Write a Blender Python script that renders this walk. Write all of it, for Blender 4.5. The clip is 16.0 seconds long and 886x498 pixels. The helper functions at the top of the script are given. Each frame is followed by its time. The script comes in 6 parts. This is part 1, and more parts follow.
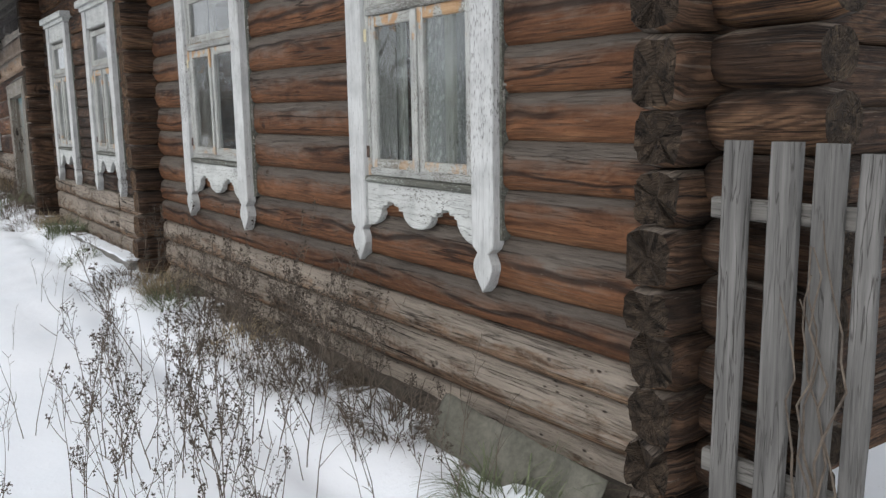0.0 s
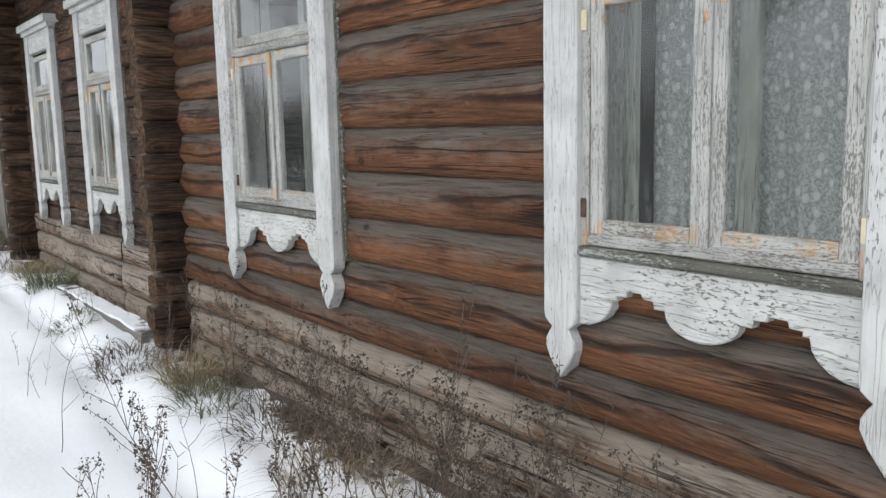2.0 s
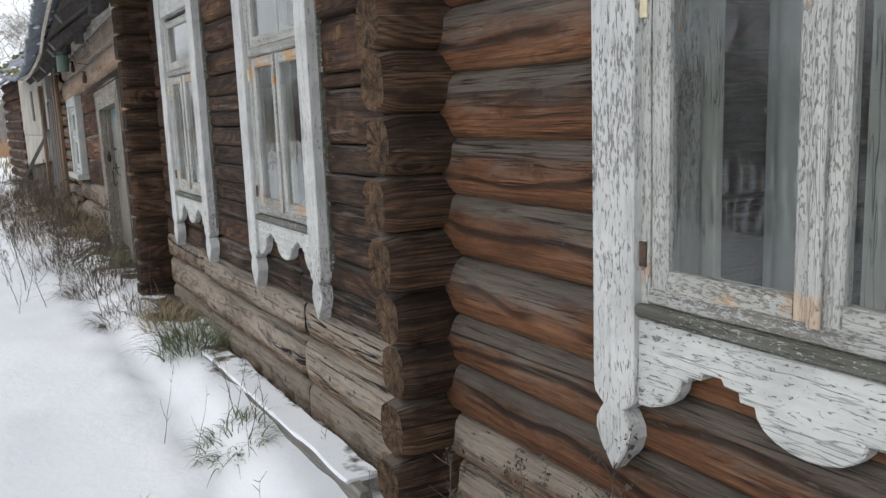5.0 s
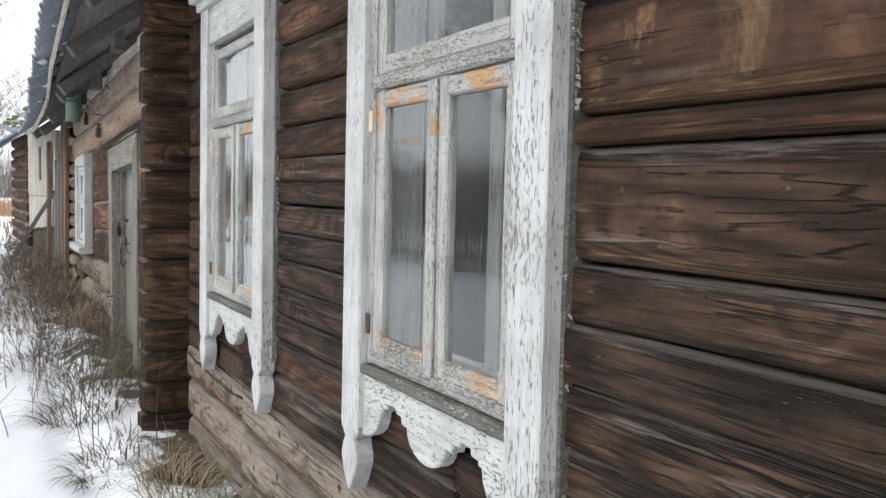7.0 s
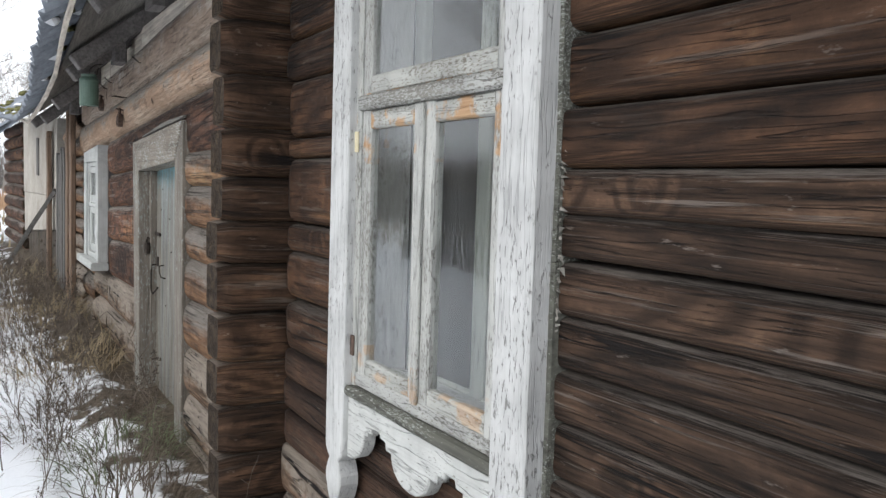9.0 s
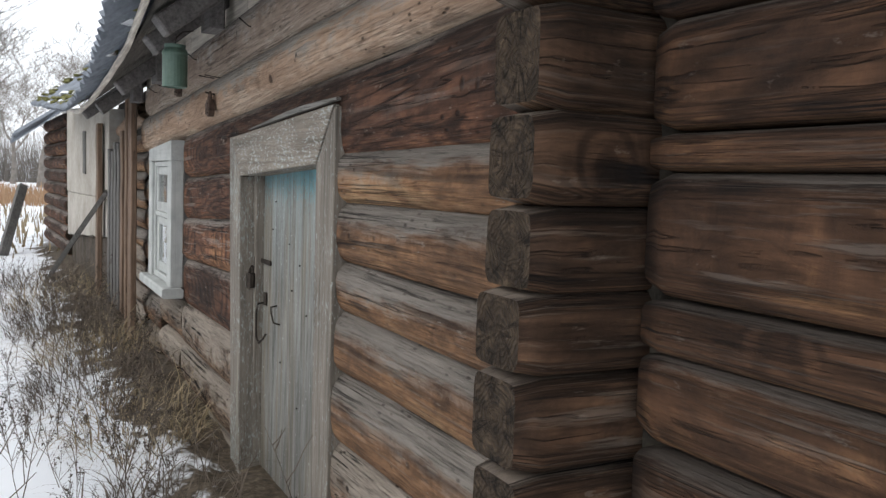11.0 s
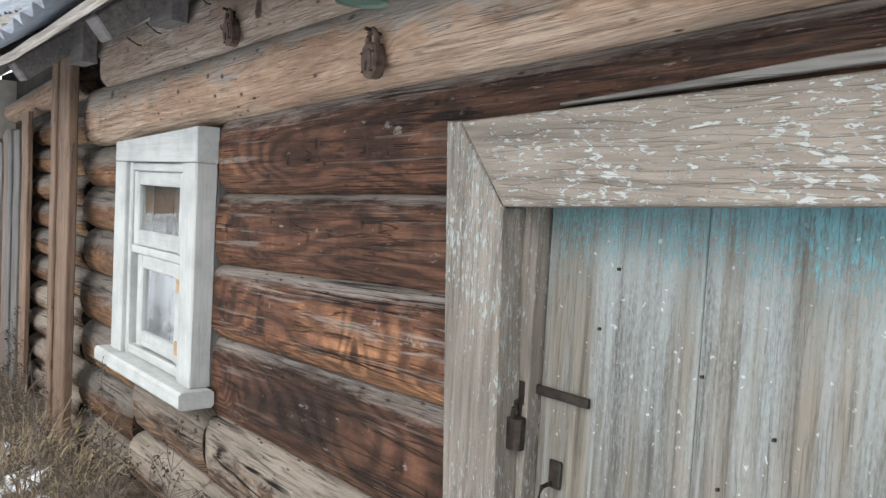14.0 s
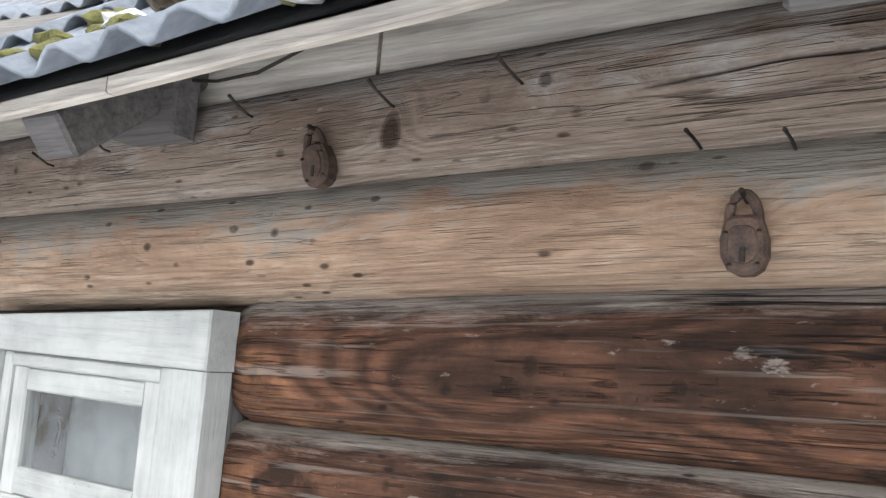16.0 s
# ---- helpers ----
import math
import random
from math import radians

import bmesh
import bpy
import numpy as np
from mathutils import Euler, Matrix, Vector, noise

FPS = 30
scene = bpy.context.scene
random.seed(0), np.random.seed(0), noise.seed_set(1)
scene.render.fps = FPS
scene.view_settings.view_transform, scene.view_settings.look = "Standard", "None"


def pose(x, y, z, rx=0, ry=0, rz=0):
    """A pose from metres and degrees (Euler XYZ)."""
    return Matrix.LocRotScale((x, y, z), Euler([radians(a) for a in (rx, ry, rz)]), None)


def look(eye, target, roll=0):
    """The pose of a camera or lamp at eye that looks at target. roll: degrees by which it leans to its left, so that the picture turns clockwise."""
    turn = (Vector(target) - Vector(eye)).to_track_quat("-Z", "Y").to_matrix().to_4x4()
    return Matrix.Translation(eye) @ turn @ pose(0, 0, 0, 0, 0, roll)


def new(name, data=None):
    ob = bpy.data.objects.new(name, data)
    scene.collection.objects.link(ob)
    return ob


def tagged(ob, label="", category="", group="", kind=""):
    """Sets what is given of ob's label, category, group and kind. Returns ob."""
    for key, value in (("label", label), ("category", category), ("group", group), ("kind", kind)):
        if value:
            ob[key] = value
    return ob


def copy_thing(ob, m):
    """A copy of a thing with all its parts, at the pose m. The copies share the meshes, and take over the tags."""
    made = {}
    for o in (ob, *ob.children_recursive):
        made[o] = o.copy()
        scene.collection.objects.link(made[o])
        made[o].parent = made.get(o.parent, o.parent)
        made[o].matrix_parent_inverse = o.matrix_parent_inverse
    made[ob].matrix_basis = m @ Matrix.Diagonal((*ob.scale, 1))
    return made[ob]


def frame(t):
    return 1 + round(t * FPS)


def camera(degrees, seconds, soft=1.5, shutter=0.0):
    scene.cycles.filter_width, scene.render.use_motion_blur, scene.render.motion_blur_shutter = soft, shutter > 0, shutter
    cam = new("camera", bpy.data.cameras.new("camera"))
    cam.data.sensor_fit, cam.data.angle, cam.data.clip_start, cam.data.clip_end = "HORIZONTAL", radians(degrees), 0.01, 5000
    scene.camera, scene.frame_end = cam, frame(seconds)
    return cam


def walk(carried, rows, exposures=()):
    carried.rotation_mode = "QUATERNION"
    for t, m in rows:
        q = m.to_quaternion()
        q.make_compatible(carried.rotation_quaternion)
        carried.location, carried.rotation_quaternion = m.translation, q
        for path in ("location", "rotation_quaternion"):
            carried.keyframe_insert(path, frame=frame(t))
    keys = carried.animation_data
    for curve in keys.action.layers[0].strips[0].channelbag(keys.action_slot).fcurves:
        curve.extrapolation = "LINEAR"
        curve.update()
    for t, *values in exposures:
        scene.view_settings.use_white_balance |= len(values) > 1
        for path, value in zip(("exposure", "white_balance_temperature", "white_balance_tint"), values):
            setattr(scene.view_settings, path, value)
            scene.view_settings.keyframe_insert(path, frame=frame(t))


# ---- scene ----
cam = camera(56.6, 16.0, 1.4)
METRES, EYE, TILT, LEAN, TURN = 14.4, 1.5, 0.0, 0.0, -35.4
ROWS = [
    (0.0, 0.0, 0.0, 0.0, -0.14, -9.44, 0.87),
    (0.5, -0.0085, 0.0255, 0.0025, 0.98, -9.96, 1.47),
    (1.0, -0.029, 0.05, 0.0017, 1.89, -8.82, 1.24),
    (1.5, -0.0434, 0.0776, 0.0015, 1.05, -8.04, 1.06),
    (2.0, -0.0593, 0.1078, 0.004, -2.15, -8.25, 1.22),
    (2.5, -0.0807, 0.1346, 0.0074, -4.28, -9.45, 0.52),
    (3.0, -0.0949, 0.1649, 0.0059, -0.85, -9.96, 0.74),
    (3.5, -0.1104, 0.1921, 0.0057, 2.39, -10.09, 1.17),
    (6.0, -0.168, 0.3432, 0.0131, 7.32, -7.15, 1.15),
    (6.5, -0.1871, 0.3723, 0.0124, 9.24, -3.04, -0.88),
    (7.0, -0.2026, 0.404, 0.0109, 5.87, -3.71, -1.35),
    (7.5, -0.221, 0.4324, 0.0148, 5.0, -5.73, -0.54),
    (8.0, -0.2437, 0.4582, 0.0169, 5.68, -4.01, -1.23),
    (8.5, -0.2539, 0.484, 0.0175, 5.95, -3.99, -1.42),
    (9.0, -0.274, 0.5076, 0.0165, 5.38, -4.18, -1.77),
    (9.5, -0.2915, 0.5267, 0.0212, 5.04, -4.58, -2.04),
    (10.0, -0.3036, 0.5566, 0.0204, 7.9, -4.99, -1.75),
    (12.5, -0.4079, 0.668, 0.0207, 5.87, -3.99, -2.63),
    (13.0, -0.426, 0.6963, 0.0246, 5.57, -4.66, -2.09),
    (13.5, -0.4492, 0.7185, 0.0233, -0.72, -4.32, -2.97),
    (14.0, -0.4645, 0.743, 0.0219, -4.01, -3.88, -3.16),
    (14.5, -0.4822, 0.769, 0.0277, -3.75, -3.03, -3.04),
    (15.0, -0.5023, 0.7919, 0.0283, -3.54, 0.31, -4.58),
    (15.5, -0.5159, 0.811, 0.028, -12.55, 5.32, -6.17),
    (16.0, -0.5294, 0.8274, 0.0315, -23.89, 7.18, -4.27),
]
walk(cam, [(t, pose(0, 0, EYE, TILT, LEAN, TURN) @ pose(METRES * x, METRES * y, METRES * z, 90 + pitch, roll, yaw)) for t, x, y, z, yaw, pitch, roll in ROWS],
     [(0.0, 0.18), (0.5, 0.22), (1.0, 0.18), (1.5, 0.18), (2.0, 0.36), (2.5, 0.5), (3.0, 0.17), (3.5, -0.06), (6.0, 0.2), (6.5, 0.15), (7.0, 0.58), (7.5, 0.26), (8.0, 0.06), (8.5, 0.26), (9.0, 0.5), (9.5, 0.54), (10.0, 0.12), (12.5, 0.58), (13.0, 0.45), (13.5, 0.75), (14.0, 1.02), (14.5, 0.9), (15.0, 0.86), (15.5, 1.1), (16.0, 1.18)])

# ---- world and sun: a bright overcast winter day ----
world = bpy.data.worlds.new("overcast_sky")
scene.world = world
world.use_nodes = True
wn = world.node_tree
wn.nodes.clear()
sky = wn.nodes.new("ShaderNodeTexSky")
sky.sky_type = "NISHITA"
sky.sun_disc = False
sky.sun_elevation = radians(28)
sky.sun_rotation = radians(250)
sky.air_density, sky.dust_density, sky.ozone_density = 1.0, 6.0, 1.0
grey = wn.nodes.new("ShaderNodeHueSaturation")
grey.inputs["Saturation"].default_value = 0.22
veil = wn.nodes.new("ShaderNodeMix")
veil.data_type = "RGBA"
veil.inputs[0].default_value = 0.8
veil.inputs[7].default_value = (9.2, 9.6, 10.2, 1)
back = wn.nodes.new("ShaderNodeBackground")
back.inputs["Strength"].default_value = 0.13
wout = wn.nodes.new("ShaderNodeOutputWorld")
wn.links.new(sky.outputs[0], grey.inputs["Color"])
wn.links.new(grey.outputs[0], veil.inputs[6])
wn.links.new(veil.outputs[2], back.inputs[0])
wn.links.new(back.outputs[0], wout.inputs[0])

sun_data = bpy.data.lights.new("sun", "SUN")
sun_data.energy, sun_data.angle, sun_data.color = 0.5, radians(40), (1.0, 0.97, 0.93)
sun = new("sun", sun_data)
sun.matrix_world = look((-20, 4, 22), (0, 7, 0))


# ---- node helpers ----
class Mat:
    """A small builder of node materials."""

    def __init__(self, name):
        self.mat = bpy.data.materials.new(name)
        self.mat.use_nodes = True
        self.tree = self.mat.node_tree
        self.tree.nodes.clear()
        self.shader = self.add("ShaderNodeBsdfPrincipled")
        end = self.add("ShaderNodeOutputMaterial")
        self.link(self.shader.outputs[0], end.inputs[0])
        self.end = end

    def add(self, kind):
        return self.tree.nodes.new(kind)

    def link(self, a, b):
        self.tree.links.new(a, b)

    def put(self, socket, value):
        if isinstance(value, bpy.types.NodeSocket):
            self.link(value, socket)
        elif isinstance(value, (tuple, list)) and len(value) == 3 and socket.type == "RGBA":
            socket.default_value = (*value, 1)
        else:
            socket.default_value = value

    def coords(self, kind="Object"):
        return self.add("ShaderNodeTexCoord").outputs[kind]

    def rand(self):
        return self.add("ShaderNodeObjectInfo").outputs["Random"]

    def math(self, op, a, b=0.0, clamp=False):
        n = self.add("ShaderNodeMath")
        n.operation, n.use_clamp = op, clamp
        self.put(n.inputs[0], a)
        self.put(n.inputs[1], b)
        return n.outputs[0]

    def stretch(self, vec, scale, shift=None):
        n = self.add("ShaderNodeVectorMath")
        n.operation = "MULTIPLY"
        self.put(n.inputs[0], vec)
        n.inputs[1].default_value = scale
        out = n.outputs[0]
        if shift is not None:
            m = self.add("ShaderNodeVectorMath")
            m.operation = "ADD"
            self.link(out, m.inputs[0])
            self.put(m.inputs[1], shift)
            out = m.outputs[0]
        return out

    def spread(self, value, a=37.0, b=17.0, c=53.0):
        n = self.add("ShaderNodeCombineXYZ")
        for i, k in enumerate((a, b, c)):
            self.link(self.math("MULTIPLY", value, k), n.inputs[i])
        return n.outputs[0]

    def noise(self, vec, scale=1.0, detail=4.0, rough=0.55, bend=0.0):
        n = self.add("ShaderNodeTexNoise")
        self.put(n.inputs["Vector"], vec)
        n.inputs["Scale"].default_value = scale
        n.inputs["Detail"].default_value = detail
        n.inputs["Roughness"].default_value = rough
        n.inputs["Distortion"].default_value = bend
        return n.outputs["Fac"]

    def cells(self, vec, scale=1.0, feature="F1"):
        n = self.add("ShaderNodeTexVoronoi")
        n.feature = feature
        self.put(n.inputs["Vector"], vec)
        n.inputs["Scale"].default_value = scale
        return n.outputs["Distance"]

    def ramp(self, fac, stops):
        n = self.add("ShaderNodeValToRGB")
        self.put(n.inputs[0], fac)
        els = n.color_ramp.elements
        while len(els) < len(stops):
            els.new(0.5)
        for e, (p, c) in zip(els, stops):
            e.position = p
            e.color = (c, c, c, 1) if isinstance(c, (int, float)) else (*c, 1)
        return n.outputs[0]

    def mix(self, fac, a, b, blend="MIX"):
        n = self.add("ShaderNodeMix")
        n.data_type, n.blend_type = "RGBA", blend
        self.put(n.inputs[0], fac)
        self.put(n.inputs[6], a)
        self.put(n.inputs[7], b)
        return n.outputs[2]

    def axis(self, vec, i):
        n = self.add("ShaderNodeSeparateXYZ")
        self.put(n.inputs[0], vec)
        return n.outputs[i]

    def bump(self, height, strength=0.5, distance=0.01, normal=None):
        n = self.add("ShaderNodeBump")
        self.put(n.inputs["Height"], height)
        n.inputs["Strength"].default_value = strength
        n.inputs["Distance"].default_value = distance
        if normal is not None:
            self.link(normal, n.inputs["Normal"])
        return n.outputs[0]

    def done(self, color, rough=0.85, normal=None, **more):
        self.put(self.shader.inputs["Base Color"], color)
        self.put(self.shader.inputs["Roughness"], rough)
        if normal is not None:
            self.link(normal, self.shader.inputs["Normal"])
        for key, value in more.items():
            self.put(self.shader.inputs[key.replace("_", " ")], value)
        return self.mat


# ---- materials ----
def log_wood(name, dark, warm, pale, grey_tone, grey_from, warm_share=0.5, contrast=1.0, pits=0.3, torn=0.0, wander=1.0, check=0.0):
    """Old log wood: warm where sheltered, silver-grey where rain has washed it. UV: metres along, share of the girth."""
    m = Mat(name)
    uv = m.coords("UV")
    r = m.rand()
    shift = m.spread(r)
    v = m.axis(uv, 1)
    line = m.noise(m.stretch(uv, (5.0, 125.0, 1.0), shift), 1.0, 3.0, 0.6)
    grain = m.noise(m.stretch(uv, (3.4, 22.0, 1.0), shift), 1.0, 9.0, 0.72, 1.2)
    mottle = m.noise(m.stretch(uv, (6.5, 9.0, 1.0), shift), 1.0, 7.0, 0.72, 0.4)
    blotch = m.noise(m.stretch(uv, (1.1, 3.2, 1.0), shift), 1.0, 4.0, 0.55)
    even = wander < 0.5  # smooth sheltered undersides
    tone = m.math("ADD", m.math("MULTIPLY", grain, 0.30), m.math("MULTIPLY", mottle, 0.20 if even else 0.36))
    tone = m.math("ADD", tone, m.math("MULTIPLY", blotch, 0.26 if even else 0.46))
    if even:
        tone = m.math("ADD", tone, 0.19)
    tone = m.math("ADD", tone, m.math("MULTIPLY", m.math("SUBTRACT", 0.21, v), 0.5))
    tone = m.math("ADD", tone, m.math("MULTIPLY", m.math("SUBTRACT", r, 0.5), 0.07))
    mean = tuple(0.5 * (p + q) for p, q in zip(dark, warm))
    wood = m.ramp(tone, [(0.42, dark), (0.52, mean), (0.60 + 0.08 * (0.5 - warm_share), warm), (0.74, pale)])
    wood = m.mix(min(0.9, 0.68 * contrast), wood, m.ramp(line, [(0.30, 0.36), (0.5, 0.97), (0.70, 1.34)]), "MULTIPLY")
    # wavy year lines that run round the knots
    kd = m.cells(m.stretch(uv, (2.5, 2.2, 1.0), shift), 1.0)
    figure = m.noise(m.stretch(uv, (0.55, 2.6, 1.0), shift), 1.0, 2.0, 0.45, 0.3)
    figure = m.math("ADD", m.math("MULTIPLY", figure, 150.0), m.math("MULTIPLY", m.ramp(kd, [(0.0, 1.0), (0.22, 0.0)]), 14.0))
    figure = m.math("MULTIPLY_ADD", m.math("SINE", m.math("ADD", figure, m.math("MULTIPLY", grain, 3.0))), 0.5)
    wood = m.mix(min(0.8, (0.62 if contrast > 1.05 else 0.32) * contrast), wood, m.ramp(figure, [(0.1, 0.42), (0.6, 1.0), (0.95, 1.15)]), "MULTIPLY")
    # scorched and rotten dark patches
    char = m.ramp(m.noise(m.stretch(uv, (2.6, 6.5, 1.0), shift), 1.0, 6.0, 0.62, 0.5), [(0.585, 0.0), (0.66, 1.0)])
    wood = m.mix(m.math("MULTIPLY", char, 0.9 * min(1.0, pits) * min(1.0, contrast + 0.1)), wood, tuple(0.35 * q for q in dark))
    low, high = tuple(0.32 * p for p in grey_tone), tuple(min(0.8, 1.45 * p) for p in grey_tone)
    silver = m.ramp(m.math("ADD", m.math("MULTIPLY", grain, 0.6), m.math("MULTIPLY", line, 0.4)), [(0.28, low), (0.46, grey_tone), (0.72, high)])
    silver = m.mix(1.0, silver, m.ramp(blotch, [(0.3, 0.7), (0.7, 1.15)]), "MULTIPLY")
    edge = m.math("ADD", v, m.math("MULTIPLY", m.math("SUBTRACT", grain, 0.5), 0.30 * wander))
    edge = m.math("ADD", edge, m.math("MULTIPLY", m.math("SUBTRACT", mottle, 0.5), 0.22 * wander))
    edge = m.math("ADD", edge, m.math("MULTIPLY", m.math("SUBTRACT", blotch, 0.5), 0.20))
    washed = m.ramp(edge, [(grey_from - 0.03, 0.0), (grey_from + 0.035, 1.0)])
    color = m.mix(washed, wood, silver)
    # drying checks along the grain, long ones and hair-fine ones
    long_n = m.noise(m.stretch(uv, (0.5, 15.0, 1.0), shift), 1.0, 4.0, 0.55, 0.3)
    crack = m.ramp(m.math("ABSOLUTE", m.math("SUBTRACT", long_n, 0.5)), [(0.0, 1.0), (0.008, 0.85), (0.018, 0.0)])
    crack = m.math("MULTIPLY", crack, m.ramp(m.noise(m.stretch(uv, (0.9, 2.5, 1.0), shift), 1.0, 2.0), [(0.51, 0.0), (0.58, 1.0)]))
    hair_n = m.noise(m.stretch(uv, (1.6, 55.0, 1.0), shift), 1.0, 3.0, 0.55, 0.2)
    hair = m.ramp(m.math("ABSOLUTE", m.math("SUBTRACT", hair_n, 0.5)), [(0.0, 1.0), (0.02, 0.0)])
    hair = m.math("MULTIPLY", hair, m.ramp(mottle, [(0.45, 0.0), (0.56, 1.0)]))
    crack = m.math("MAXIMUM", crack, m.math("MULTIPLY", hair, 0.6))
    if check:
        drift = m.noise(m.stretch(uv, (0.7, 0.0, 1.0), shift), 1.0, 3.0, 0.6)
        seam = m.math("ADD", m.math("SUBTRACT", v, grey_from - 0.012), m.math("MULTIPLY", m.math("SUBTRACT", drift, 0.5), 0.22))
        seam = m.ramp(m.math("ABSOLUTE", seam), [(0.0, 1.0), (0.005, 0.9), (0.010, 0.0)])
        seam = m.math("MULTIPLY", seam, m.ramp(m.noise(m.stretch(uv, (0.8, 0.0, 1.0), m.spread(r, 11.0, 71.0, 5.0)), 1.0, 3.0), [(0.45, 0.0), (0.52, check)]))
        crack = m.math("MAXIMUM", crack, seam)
    # crack shade is put into the colour as near-black, besides the bump
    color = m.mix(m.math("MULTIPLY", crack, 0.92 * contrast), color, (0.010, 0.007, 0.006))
    # worm holes and rot spots
    spot = m.ramp(m.cells(m.stretch(uv, (13.0, 22.0, 1.0), shift), 1.0), [(0.10, 1.0), (0.20, 0.0)])
    spot = m.math("MULTIPLY", spot, m.ramp(m.noise(m.stretch(uv, (2.4, 6.0, 1.0), shift), 1.0, 3.0), [(0.46, 0.0), (0.55, 1.0)]))
    color = m.mix(m.math("MULTIPLY", spot, min(1.0, pits)), color, (0.018, 0.010, 0.007))
    # knots
    knot = m.ramp(kd, [(0.038, 1.0), (0.052, 0.7), (0.068, 0.0)])
    ring = m.ramp(m.math("FRACT", m.math("MULTIPLY", m.math("ADD", kd, m.math("MULTIPLY", mottle, 0.02)), 60.0)), [(0.2, 0.55), (0.5, 1.0), (0.8, 0.55)])
    near = m.ramp(kd, [(0.05, 1.0), (0.14, 0.0)])
    color = m.mix(m.math("MULTIPLY", near, 0.6), color, m.mix(1.0, color, ring, "MULTIPLY"))
    color = m.mix(m.math("MULTIPLY", knot, 0.85), color, (0.035, 0.016, 0.009))
    if torn:
        # splinters torn off, with the fresh wood bare below
        rip = m.noise(m.stretch(uv, (3.6, 10.0, 1.0), shift), 1.0, 7.0, 0.68, 0.9)
        rip = m.math("MULTIPLY", m.ramp(rip, [(0.56 - 0.06 * torn, 0.0), (0.66 - 0.06 * torn, 1.0)]), m.ramp(mottle, [(0.40, 0.25), (0.60, 1.0)]))
        color = m.mix(m.math("MULTIPLY", rip, 0.85), color, m.ramp(grain, [(0.3, (0.11, 0.055, 0.026)), (0.5, (0.27, 0.155, 0.075)), (0.7, (0.44, 0.30, 0.17))]))
    # pale flecks of dry sapwood
    fleck = m.ramp(m.noise(m.stretch(uv, (12.0, 60.0, 1.0), shift), 1.0, 4.0, 0.7), [(0.64, 0.0), (0.70, 1.0)])
    color = m.mix(m.math("MULTIPLY", fleck, 0.45), color, tuple(min(0.8, 1.7 * p) for p in grey_tone))
    # raised hard grain, picked out in pale painted highlights
    ridge = m.ramp(m.noise(m.stretch(uv, (2.2, 85.0, 1.0), shift), 1.0, 4.0, 0.6, 0.2), [(0.57, 0.0), (0.64, 1.0)])
    ridge = m.math("MULTIPLY", ridge, m.ramp(blotch, [(0.42, 0.2), (0.58, 1.0)]))
    color = m.mix(m.math("MULTIPLY", ridge, 0.38 * min(1.2, contrast)), color, tuple(min(0.8, 1.6 * p) for p in grey_tone))
    h = m.math("ADD", m.math("MULTIPLY", line, 0.22), m.math("MULTIPLY", grain, 0.6))
    h = m.math("ADD", h, m.math("MULTIPLY", ridge, 0.25))
    h = m.math("ADD", h, m.math("MULTIPLY", figure, 0.10))
    h = m.math("ADD", h, m.math("MULTIPLY", mottle, 0.25))
    h = m.math("SUBTRACT", h, m.math("MULTIPLY", crack, 0.9 * contrast))
    h = m.math("SUBTRACT", h, m.math("MULTIPLY", spot, 0.4 * pits))
    h = m.math("SUBTRACT", h, m.math("MULTIPLY", knot, 0.25))
    return m.done(color, 0.86, m.bump(h, 1.0, 0.016), Specular_IOR_Level=0.25)


